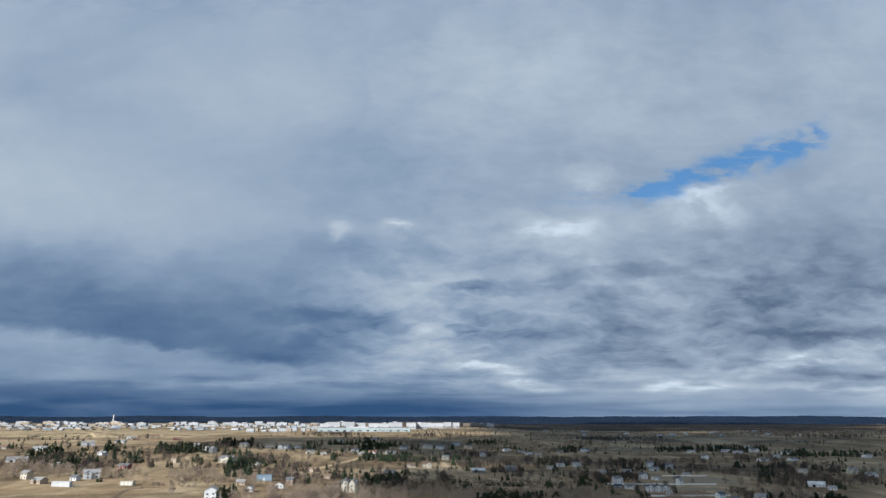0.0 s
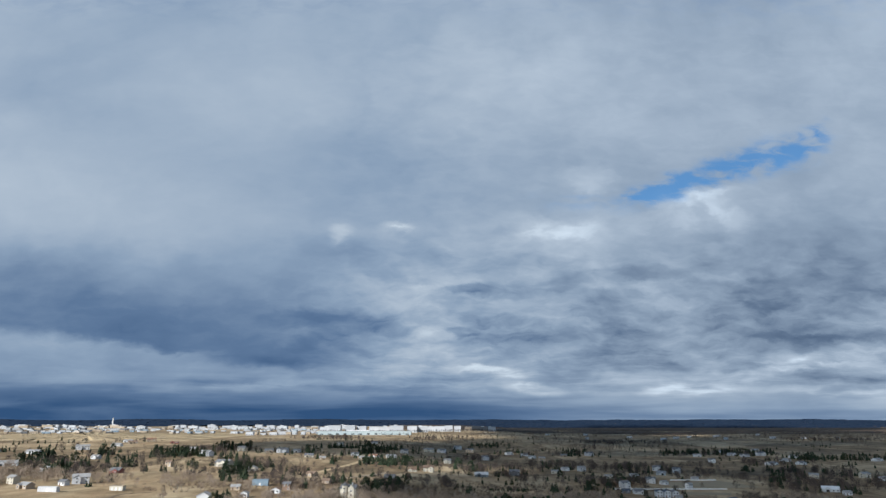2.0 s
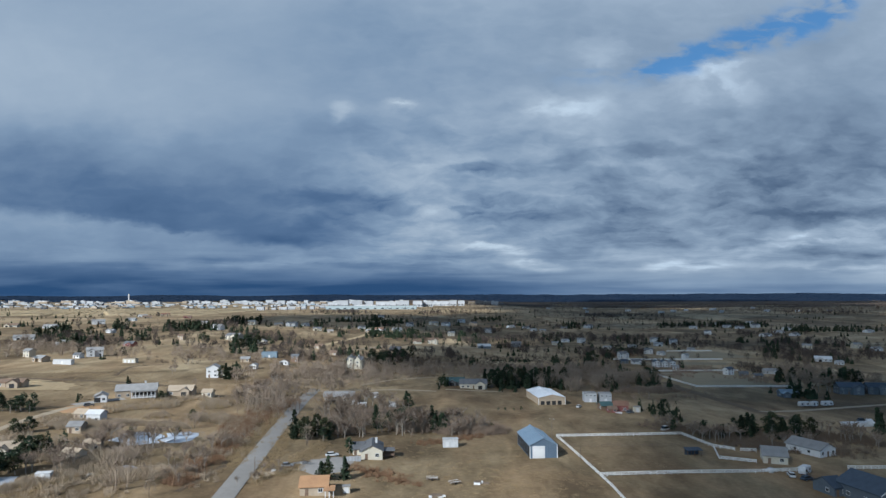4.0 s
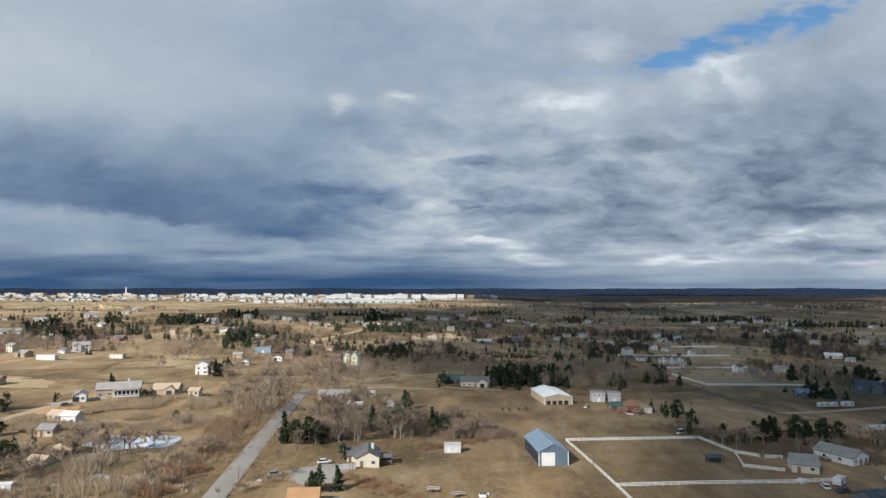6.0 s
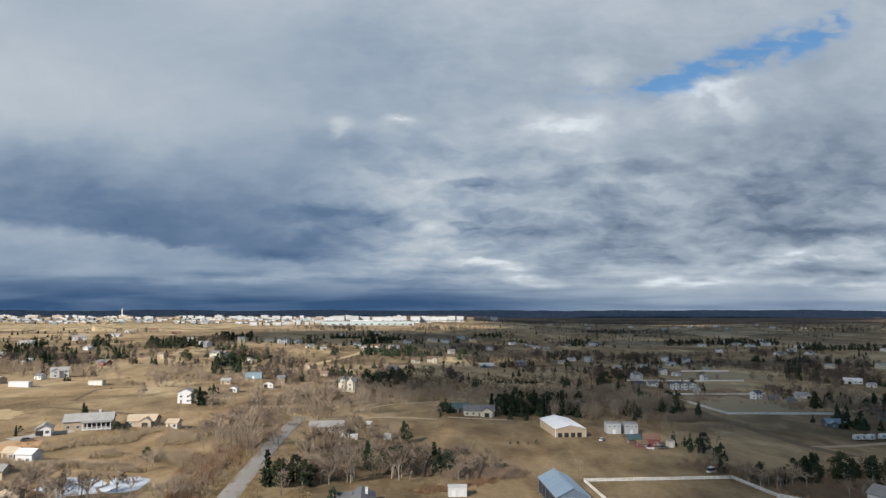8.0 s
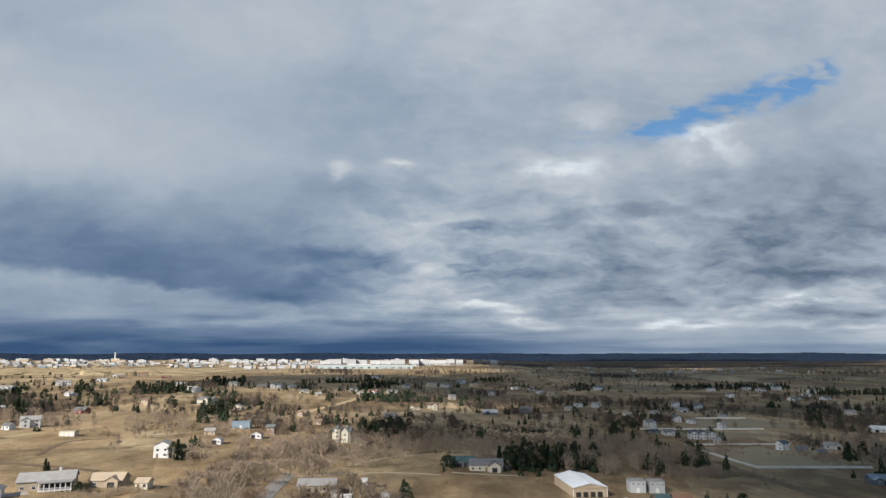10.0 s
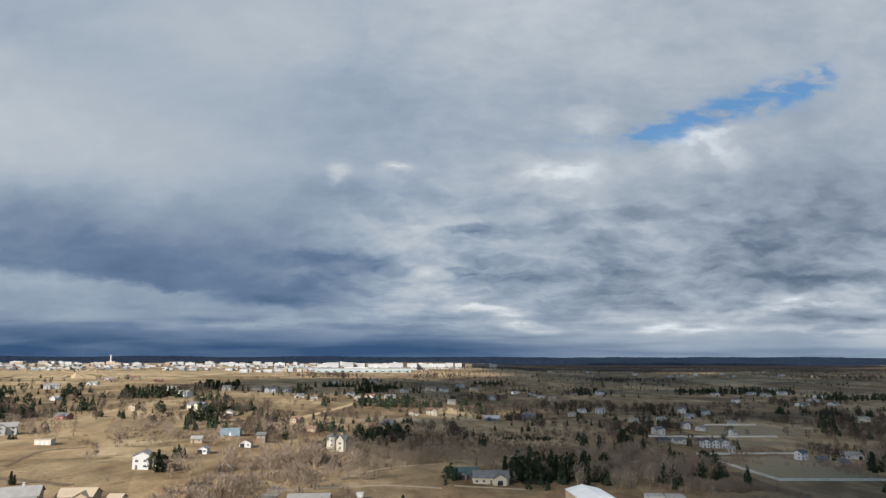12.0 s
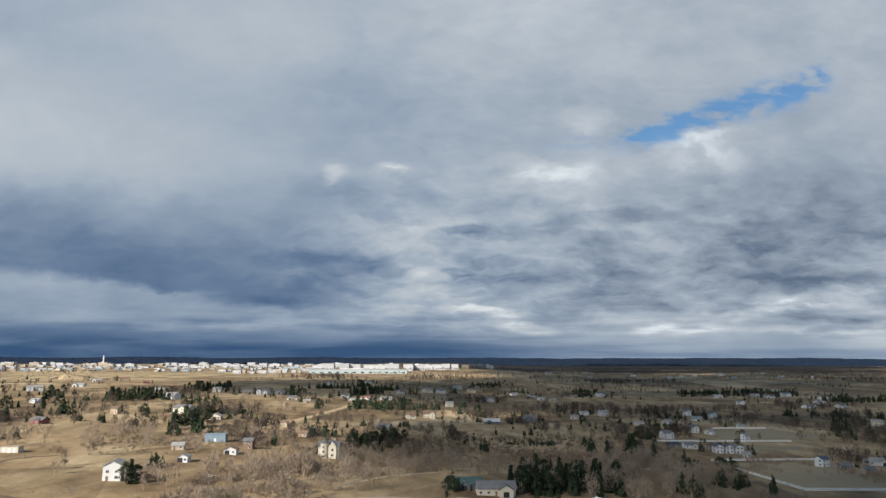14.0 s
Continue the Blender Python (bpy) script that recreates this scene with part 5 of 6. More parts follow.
def grove(kinds, x0, y0, x1, y1, n, h, spread):
    """n trees along a line, h metres high, scattered by spread."""
    for i in range(n):
        t = (i + random.uniform(0.1, 0.9)) / n
        plant(random.choice(kinds), x0 + (x1 - x0) * t + random.gauss(0, spread * 0.35), y0 + (y1 - y0) * t + random.gauss(0, spread * 0.7),
              h * random.uniform(0.6, 1.05))


thick_v, thick_f, near_v, near_f = [], [], [], []


def thicket(x0, y0, x1, y1, n, h, spread):
    """Far leafless trees along a line, gathered into one wood."""
    for i in range(n):
        t = random.random()
        x, y = x0 + (x1 - x0) * t + random.gauss(0, spread), y0 + (y1 - y0) * t + random.gauss(0, spread * 1.6)
        if clear(x, y):
            continue
        if y < 310:
            bare_fan(near_v, near_f, x, y, h * random.uniform(0.45, 0.95), 190, 0.55)
        elif y < 540:
            bare_fan(near_v, near_f, x, y, h * random.uniform(0.5, 0.95), 170, 1.1)
        else:
            bare_fan(thick_v, thick_f, x, y, h * random.uniform(0.5, 0.95), 150, 1.4)


def bare_fan(verts, faces, x, y, h, n, stout=1.0):
    """A small leafless tree: a stem and an uneven round haze of twigs."""
    z, wide, lean = land(x, y), h * random.uniform(0.26, 0.44), random.gauss(0, 0.05) * h
    for k in range(n):
        a, b, g = random.uniform(0, 6.28), random.uniform(0, 3.14), random.random()
        if k < 3:
            p, q, w = Vector((x, y, z)), Vector((x + lean + random.gauss(0, 0.1) * h, y, z + 0.7 * h)), 0.02 * h
        else:
            f = random.random() ** 0.7
            r = wide * math.sqrt(g) * math.sin(math.pi * (0.16 + 0.78 * f)) ** 0.6
            p = Vector((x + lean * f + math.cos(a) * r, y + math.sin(a) * r, z + h * (0.12 + 0.78 * f)))
            q = p + Vector((math.cos(a) * random.uniform(0.02, 0.16), math.sin(a) * random.uniform(0.02, 0.16), random.uniform(0.02, 0.20))) * h
            w = 0.013 * h * stout
        j = len(verts)
        verts += [(p.x - w * math.cos(b), p.y - w * math.sin(b), p.z - 0.2), (p.x + w * math.cos(b), p.y + w * math.sin(b), p.z - 0.2), tuple(q)]
        faces.append((j, j + 1, j + 2))


pine_v, pine_f = [], []


def far_pine(x, y, h):
    """A far conifer: ragged tufts round a cone, denser towards the ground."""
    z, slim = land(x, y), random.uniform(0.20, 0.36)
    for k in range(46):
        f, a = random.random() ** 1.25, random.uniform(0, 6.28)
        rr = (h * slim * (1 - f) ** 0.8 + 0.1) * math.sqrt(random.random())
        px, py, pz, s = x + math.cos(a) * rr, y + math.sin(a) * rr, z + h * f * 0.9, h * 0.13 * (1.15 - f)
        c, d = math.cos(a + 1.57), math.sin(a + 1.57)
        j = len(pine_v)
        pine_v.extend([(px - c * s, py - d * s, pz - s * 0.4), (px + c * s, py + d * s, pz - s * 0.4), (px + random.gauss(0, 0.3) * s, py + random.gauss(0, 0.3) * s, pz + s * 1.3)])
        pine_f.append((j, j + 1, j + 2))


def pine_row(x0, y0, x1, y1, n, h):
    """A ragged stand of far conifers, n of full height and as many lower ones."""
    for i in range(2 * n):
        t = random.random()
        far_pine(x0 + (x1 - x0) * t + random.gauss(0, h * 0.15), y0 + (y1 - y0) * t + random.gauss(0, h * 0.8), h * (random.uniform(0.7, 1.05) if i % 2 else random.uniform(0.35, 0.7)))


def finish_pines():
    ob = add_mesh("pine_woods", pine_v, pine_f, "spruce")
    tagged(ob, "dark conifers in ragged stands between far houses", "woods", kind="stuff")


def finish_thicket():
    ob = add_mesh("bare_wood", thick_v, thick_f, "thicket")
    tagged(ob, "leafless grey-brown trees scattered between distant houses", "woods", kind="stuff")
    ob = add_mesh("bare_wood", near_v, near_f, "creekwood")
    tagged(ob, "leafless brown trees and scrub along the creek", "woods", kind="stuff")



# ---- groves, as they stand over the land ----
grove(pines, -196, 262, -182, 270, 11, 8.0, 5)
grove(pines, -162, 227, -157, 232, 5, 6.0, 2)
grove(pines, -144, 203, -133, 208, 9, 7.6, 3)
grove(pines, -138, 184, -131, 188, 7, 9.5, 3)
grove(conifers, -174, 288, -177, 295, 2, 4.6, 1)
grove(conifers, -179, 345, -177, 347, 2, 5.2, 1)
grove(conifers, -144, 308, -141, 309, 4, 4.6, 2)
grove(conifers, -108, 263, -108, 263, 1, 5.3, 0)
grove(conifers, -118, 228, -117, 228, 1, 5.0, 1)
grove(conifers, -139, 383, -135, 387, 4, 11.7, 2)
grove(conifers, -144, 421, -142, 422, 2, 7.6, 2)
grove(conifers, -336, 549, -330, 556, 4, 13.4, 5)
grove(conifers, -444, 650, -395, 677, 16, 12.5, 6)
grove(conifers, -439, 814, -436, 828, 4, 13.5, 4)
grove(conifers, -375, 803, -320, 834, 30, 13.5, 8)
grove(conifers, -352, 965, -307, 1022, 16, 13.5, 12)
grove(conifers, -190, 566, -181, 581, 9, 13.5, 6)
grove(conifers, -196, 557, -188, 560, 4, 11.2, 5)
grove(conifers, -354, 687, -337, 683, 6, 9.4, 5)
grove(conifers, -361, 676, -360, 677, 1, 11.5, 1)
grove(conifers, -266, 662, -241, 624, 4, 10.4, 3)
grove(conifers, -205, 951, -194, 993, 6, 13.0, 6)
grove(conifers, -129, 1009, -89, 1087, 22, 13.5, 12)
grove(conifers, -103, 809, -39, 879, 18, 10.3, 10)
grove(conifers, -141, 803, -133, 820, 5, 8.5, 4)
grove(conifers, 21, 839, 26, 852, 2, 13.5, 2)
grove(conifers, 37, 810, 44, 833, 3, 13.5, 3)
grove(conifers, 68, 1438, 152, 1482, 14, 12.3, 12)
grove(conifers, -69, 540, -33, 567, 24, 11.1, 6)
grove(conifers, -83, 486, -82, 490, 2, 6.6, 2)
grove(conifers, -1, 414, 3, 407, 4, 7.5, 3)
grove(conifers, 30, 416, 70, 431, 26, 12.2, 7)
grove(conifers, 42, 475, 91, 453, 22, 10.7, 10)
grove(conifers, -30, 274, -29, 276, 1, 13.0, 1)
grove(conifers, -20, 274, -17, 276, 3, 10.8, 3)
grove(conifers, -5, 276, 1, 277, 5, 11.9, 4)
grove(conifers, -57, 244, -50, 244, 5, 11.3, 4)
grove(conifers, -47, 244, -43, 246, 4, 8.3, 4)
grove(conifers, -34, 228, -33, 228, 2, 6.9, 1)
grove(conifers, -31, 198, -30, 199, 2, 7.3, 1)
grove(conifers, -38, 196, -36, 198, 3, 6.9, 2)
grove(conifers, -62, 264, -61, 265, 2, 4.0, 1)
grove(conifers, 22, 272, 24, 274, 2, 4.3, 1)
grove(pines, 30, 326, 44, 327, 4, 2.2, 1)
grove(conifers, -20, 336, -18, 336, 2, 13.0, 2)
grove(conifers, 146, 490, 153, 491, 4, 9.7, 4)
grove(conifers, 131, 568, 143, 579, 5, 13.5, 5)
grove(conifers, 161, 491, 172, 492, 6, 8.9, 4)
grove(conifers, 110, 313, 116, 313, 4, 8.3, 3)
grove(conifers, 105, 274, 107, 274, 2, 5.1, 2)
grove(conifers, 129, 267, 138, 268, 5, 10.4, 4)
grove(conifers, 137, 264, 162, 264, 13, 10.5, 5)
grove(conifers, 279, 441, 310, 455, 9, 13.5, 6)
grove(conifers, 191, 269, 197, 269, 3, 11.4, 3)
grove(conifers, 263, 483, 288, 476, 8, 10.4, 5)
grove(conifers, 430, 1239, 621, 1320, 34, 12.9, 14)
grove(conifers, 237, 1216, 297, 1283, 10, 13.1, 8)
grove(conifers, 374, 714, 397, 721, 5, 13.5, 5)
grove(conifers, 180, 662, 232, 711, 8, 9.4, 6)
grove(conifers, 240, 861, 289, 917, 6, 10.4, 6)
grove(conifers, 630, 1119, 797, 1112, 30, 13.5, 14)
grove(conifers, 139, 760, 150, 762, 3, 8.7, 4)
grove(conifers, 144, 902, 172, 942, 5, 12.3, 4)
thicket(-336, 459, -327, 483, 22, 13.0, 12)
thicket(-319, 484, -295, 514, 26, 12.2, 12)
thicket(-383, 522, -375, 553, 17, 12.4, 12)
thicket(-309, 538, -300, 564, 13, 10.7, 10)
grove(bare_trees, -173, 383, -197, 474, 8, 9.8, 6)
thicket(-200, 495, -205, 571, 17, 9.7, 12)
thicket(-196, 520, -139, 476, 19, 9.0, 10)
thicket(-157, 536, -138, 602, 22, 11.1, 12)
thicket(-116, 510, -98, 570, 19, 9.4, 10)
thicket(-89, 426, -65, 485, 26, 9.7, 10)
grove(bare_trees, -103, 305, -102, 387, 18, 11.8, 7)
grove(bare_trees, -90, 201, -80, 238, 16, 7.5, 6)
grove(bare_trees, -122, 208, -124, 228, 14, 10.3, 5)
grove(bare_trees, -117, 215, -104, 223, 9, 10.6, 4)
grove(bare_trees, -124, 226, -96, 230, 7, 8.5, 3)
grove(conifers, -103, 236, -102, 237, 1, 5.5, 0)
grove(bare_trees, -83, 186, -80, 206, 8, 7.6, 5)
grove(bare_trees, -128, 190, -118, 197, 10, 9.1, 6)
grove(bare_trees, -59, 299, -43, 328, 12, 14.2, 6)
grove(bare_trees, -44, 248, -29, 263, 9, 11.2, 5)
grove(bare_trees, -20, 266, -5, 277, 10, 14.9, 4)
grove(bare_trees, -46, 347, -29, 342, 6, 13.4, 5)
grove(bare_trees, 5, 271, 19, 277, 12, 10.7, 4)
grove(bare_trees, 3, 266, 8, 266, 3, 5.2, 2)
grove(bare_trees, -50, 269, -38, 290, 10, 12.2, 5)
thicket(-61, 456, -30, 505, 30, 8.3, 10)
thicket(-67, 500, -13, 558, 30, 7.1, 12)
grove(bare_trees, -61, 189, -54, 207, 8, 4.6, 4)
grove(bare_trees, -54, 201, -47, 211, 6, 3.8, 3)
thicket(98, 489, 136, 535, 26, 11.9, 10)
thicket(117, 457, 144, 479, 22, 12.0, 9)
grove(bare_trees, 105, 298, 114, 272, 12, 7.1, 6)
grove(bare_trees, 109, 261, 126, 260, 14, 9.4, 6)
grove(bare_trees, 157, 272, 174, 272, 8, 9.2, 6)
grove(bare_trees, 135, 245, 155, 260, 8, 8.5, 4)
grove(bare_trees, 169, 260, 177, 241, 10, 11.7, 6)
thicket(221, 697, 266, 734, 22, 11.4, 12)
thicket(349, 917, 425, 977, 22, 11.5, 14)
thicket(421, 700, 507, 772, 22, 11.3, 12)
thicket(438, 639, 481, 668, 17, 12.0, 12)
grove(bare_trees, 245, 403, 277, 418, 7, 13.8, 5)
thicket(63, 738, 109, 682, 26, 9.4, 12)
thicket(-12, 505, 33, 472, 22, 6.5, 12)
thicket(153, 964, 230, 914, 35, 12.6, 16)
thicket(-37, 609, 9, 707, 17, 7.5, 12)
thicket(41, 601, 100, 620, 30, 4.6, 10)
grove(bare_trees, 121, 411, 131, 385, 6, 8.8, 5)

grove(conifers, -58, 248, -44, 262, 3, 8, 5)
thicket(-58, 248, -30, 288, 26, 10.0, 4)
thicket(-26, 268, 16, 288, 20, 10.0, 3)
grove(conifers, -24, 272, 3, 284, 11, 10, 5)
grove(conifers, 30, 420, 80, 436, 14, 12, 8)
grove(conifers, 108, 262, 150, 272, 10, 8, 5)
grove(bare_trees, -56, 256, -30, 284, 14, 11, 6)
grove(bare_trees, -30, 280, 16, 290, 16, 12, 5)
grove(bare_trees, -52, 300, -20, 322, 12, 11, 6)
thicket(-160, 520, -60, 520, 24, 7, 14)
thicket(-420, 620, -140, 560, 50, 8, 22)
thicket(-360, 470, -220, 520, 24, 9, 16)
thicket(-110, 420, -30, 500, 70, 7, 12)
thicket(60, 520, 320, 640, 26, 8, 30)
thicket(100, 760, 560, 900, 60, 9, 50)
thicket(-300, 760, 60, 900, 60, 8, 40)
thicket(-572, 948, -558, 950, 7, 12.0, 16)
thicket(-380, 641, -367, 644, 6, 12.0, 12)
thicket(-319, 657, -312, 659, 4, 12.0, 11)
thicket(-303, 546, -296, 548, 4, 10.0, 10)
thicket(-309, 545, -303, 546, 5, 7.1, 9)
thicket(-262, 462, -257, 464, 3, 9.2, 8)
thicket(-374, 768, -365, 771, 4, 12.0, 13)
thicket(-236, 613, -230, 615, 3, 11.7, 10)
thicket(-229, 577, -219, 580, 12, 5.5, 8)
thicket(-367, 900, -320, 918, 26, 12.0, 14)
thicket(-162, 567, -151, 572, 7, 10.3, 9)
thicket(-128, 498, -114, 506, 8, 12.0, 9)
thicket(-206, 477, -198, 479, 5, 8.9, 8)
thicket(-162, 368, -156, 369, 4, 7.9, 6)
thicket(-159, 465, -148, 469, 8, 8.3, 7)
thicket(-388, 1074, -331, 1101, 33, 12.0, 16)
thicket(-224, 664, -185, 681, 22, 12.0, 11)
thicket(-327, 1196, -271, 1231, 39, 10.4, 17)
thicket(26, 792, 61, 811, 20, 12.0, 12)
thicket(-3, 592, 22, 602, 14, 11.4, 10)
thicket(-28, 485, -0, 484, 16, 10.6, 8)
thicket(-74, 396, -41, 416, 22, 10.6, 7)
thicket(-50, 496, 13, 499, 20, 8.4, 7)
thicket(-71, 1639, 67, 1701, 78, 12.0, 23)
thicket(65, 851, 90, 861, 14, 12.0, 13)
thicket(111, 904, 162, 917, 27, 12.0, 14)
thicket(-337, 1511, -211, 1581, 74, 12.0, 21)
thicket(-67, 547, -34, 563, 19, 12.0, 9)
thicket(-112, 648, -92, 659, 15, 9.3, 10)
thicket(389, 1012, 464, 1014, 38, 12.0, 16)
thicket(259, 982, 317, 986, 30, 12.0, 15)
thicket(337, 1483, 360, 1488, 12, 12.0, 21)
thicket(192, 653, 208, 655, 9, 11.0, 11)
thicket(143, 665, 186, 671, 22, 12.0, 11)
thicket(350, 732, 381, 733, 16, 12.0, 13)
thicket(404, 745, 425, 746, 11, 12.0, 13)
thicket(387, 681, 413, 682, 13, 12.0, 12)
thicket(449, 1014, 517, 1015, 35, 12.0, 16)
thicket(1055, 1917, 1311, 1924, 133, 12.0, 30)
thicket(383, 1723, 622, 1763, 134, 11.3, 24)
thicket(283, 820, 343, 823, 38, 9.8, 13)
pine_row(-527, 841, -518, 843, 2, 13.0)
pine_row(-432, 801, -422, 804, 2, 14.0)
pine_row(-346, 581, -339, 583, 1, 14.0)
pine_row(-317, 632, -307, 635, 2, 11.4)
pine_row(-327, 629, -322, 631, 2, 8.2)
pine_row(-337, 627, -334, 628, 1, 8.2)
pine_row(-262, 462, -258, 463, 2, 5.5)
pine_row(-231, 576, -227, 577, 1, 6.6)
pine_row(-145, 425, -141, 426, 1, 8.9)
pine_row(-379, 786, -324, 804, 12, 14.0)
pine_row(-328, 825, -303, 835, 6, 13.1)
pine_row(-228, 662, -183, 682, 10, 14.0)
pine_row(-188, 544, -170, 551, 4, 14.0)
pine_row(-385, 1076, -334, 1099, 11, 14.0)
pine_row(-215, 1132, -152, 1186, 17, 14.0)
pine_row(-202, 937, -187, 947, 4, 12.4)
pine_row(-138, 782, -128, 789, 2, 11.5)
pine_row(-150, 946, -144, 951, 2, 10.6)
pine_row(-102, 797, -81, 812, 5, 13.2)
pine_row(-131, 1020, -119, 1030, 3, 14.0)
pine_row(-133, 1138, -75, 1203, 18, 14.0)
pine_row(-80, 800, -4, 868, 27, 10.9)
pine_row(22, 827, 28, 831, 1, 14.0)
pine_row(35, 804, 47, 810, 2, 14.0)
pine_row(3, 968, 17, 982, 5, 10.8)
pine_row(-38, 652, -31, 657, 1, 12.7)
pine_row(-66, 542, -34, 558, 7, 14.0)
pine_row(-90, 573, -79, 580, 2, 13.1)
pine_row(25, 548, 31, 550, 1, 11.3)
pine_row(46, 589, 85, 601, 28, 4.2)
pine_row(69, 1497, 132, 1519, 14, 14.0)
pine_row(136, 1309, 171, 1319, 7, 14.0)
pine_row(149, 914, 155, 915, 1, 14.0)
pine_row(271, 1374, 297, 1377, 5, 13.4)
pine_row(476, 1333, 706, 1338, 48, 14.0)
pine_row(211, 748, 237, 750, 8, 8.5)
pine_row(102, 519, 114, 521, 2, 14.0)
pine_row(171, 634, 176, 635, 1, 14.0)
pine_row(143, 484, 153, 485, 2, 10.5)
pine_row(142, 437, 157, 439, 3, 11.8)
pine_row(628, 1123, 733, 1124, 22, 14.0)
pine_row(417, 873, 434, 873, 4, 12.4)
pine_row(476, 857, 491, 858, 3, 14.0)
pine_row(346, 662, 364, 662, 3, 14.0)
pine_row(377, 681, 386, 681, 1, 14.0)
pine_row(503, 827, 518, 827, 3, 11.0)
pine_row(384, 733, 394, 733, 3, 9.2)
pine_row(451, 874, 461, 874, 2, 11.1)
pine_row(251, 469, 260, 469, 2, 11.3)
pine_row(-365, 563, -326, 572, 8, 14.0)
pine_row(-395, 597, -385, 599, 2, 13.8)
pine_row(-273, 777, -239, 793, 7, 14.0)
pine_row(-319, 640, -309, 643, 2, 11.4)
pine_row(-453, 839, -444, 842, 2, 14.0)
thicket(-287, 450, -247, 460, 21, 12.0, 10)
thicket(-353, 547, -312, 557, 22, 12.0, 11)
thicket(-95, 290, -74, 301, 12, 12.0, 7)
thicket(-122, 400, -76, 434, 29, 12.0, 8)
thicket(-147, 390, -129, 397, 15, 7.7, 7)
thicket(-173, 382, -165, 384, 5, 9.1, 7)
thicket(-98, 304, -78, 316, 12, 11.6, 7)
pine_row(35, 415, 85, 425, 10, 14.0)
pine_row(-2, 424, 4, 415, 3, 9.0)
pine_row(-61, 554, -32, 568, 6, 14.0)
pine_row(-106, 842, -41, 903, 18, 14.0)
pine_row(-163, 1265, -134, 1298, 9, 14.0)
thicket(39, 424, 91, 434, 27, 12.0, 8)
thicket(-89, 439, -41, 479, 32, 12.0, 9)
thicket(-80, 375, -47, 399, 21, 12.0, 8)
thicket(-28, 463, 44, 467, 18, 12.0, 9)
thicket(12, 1007, 108, 1069, 59, 12.0, 16)
pine_row(127, 551, 141, 553, 2, 14.0)
pine_row(108, 405, 118, 406, 2, 14.0)
pine_row(147, 488, 154, 489, 1, 14.0)
pine_row(148, 449, 161, 451, 3, 11.9)
pine_row(217, 384, 236, 385, 4, 14.0)
pine_row(106, 313, 116, 313, 3, 10.1)
pine_row(102, 572, 121, 576, 3, 14.0)
thicket(71, 408, 111, 413, 20, 12.0, 8)
thicket(262, 500, 317, 505, 26, 12.0, 10)
thicket(114, 445, 144, 449, 15, 12.0, 9)
thicket(85, 498, 122, 505, 19, 12.0, 9)
thicket(217, 405, 252, 406, 18, 12.0, 9)
thicket(-131, 239, -102, 245, 7, 11.0, 4)
thicket(-113, 181, -79, 186, 8, 11.0, 4)
thicket(-127, 209, -108, 212, 5, 9.7, 4)
thicket(-101, 297, -83, 307, 5, 10.9, 4)
thicket(-116, 218, -88, 224, 14, 5.3, 4)
thicket(-113, 238, -90, 243, 9, 6.7, 4)
pine_row(-142, 210, -134, 211, 3, 7.8)
thicket(-120, 180, -112, 181, 3, 8.7, 4)
thicket(-113, 207, -97, 210, 5, 7.7, 4)


def yard_trees():
    """Dark trees behind and beside the far houses."""
    for hx, hy, w in HOMES:
        if hy < 480:
            continue
        for i in range(random.randint(7, 12) if hx > 60 else random.randint(4, 8)):
            side = random.choice((-1, 1))
            x, y = hx + side * random.uniform(0.3, 1.9) * w + random.gauss(0, 4), hy + random.uniform(3, 26)
            if clear(x, y):
                continue
            if random.random() < 0.45:
                far_pine(x, y, random.uniform(5, 11))
            else:
                bare_fan(thick_v, thick_f, x, y, random.uniform(5, 10), 140, 1.7)


yard_trees()
for line in ((92, 470, 132, 440, 40, 11.0, 8), (120, 520, 150, 470, 26, 10.0, 7), (150, 560, 176, 600, 24, 9.0, 7), (170, 690, 260, 700, 40, 10.0, 10), (210, 860, 300, 930, 44, 11.0, 12), (262, 470, 330, 460, 40, 12.0, 9),
             (330, 620, 420, 660, 36, 11.0, 10), (420, 800, 560, 870, 44, 11.0, 16), (-134, 186, -120, 225, 26, 7.5, 6), (-112, 196, -100, 250, 30, 7.0, 6), (-128, 246, -100, 285, 24, 6.5, 7), (-100, 300, -92, 372, 30, 9.0, 5), (-150, 262, -112, 318, 12, 4.0, 8)):
    thicket(*line)
finish_thicket()
finish_pines()


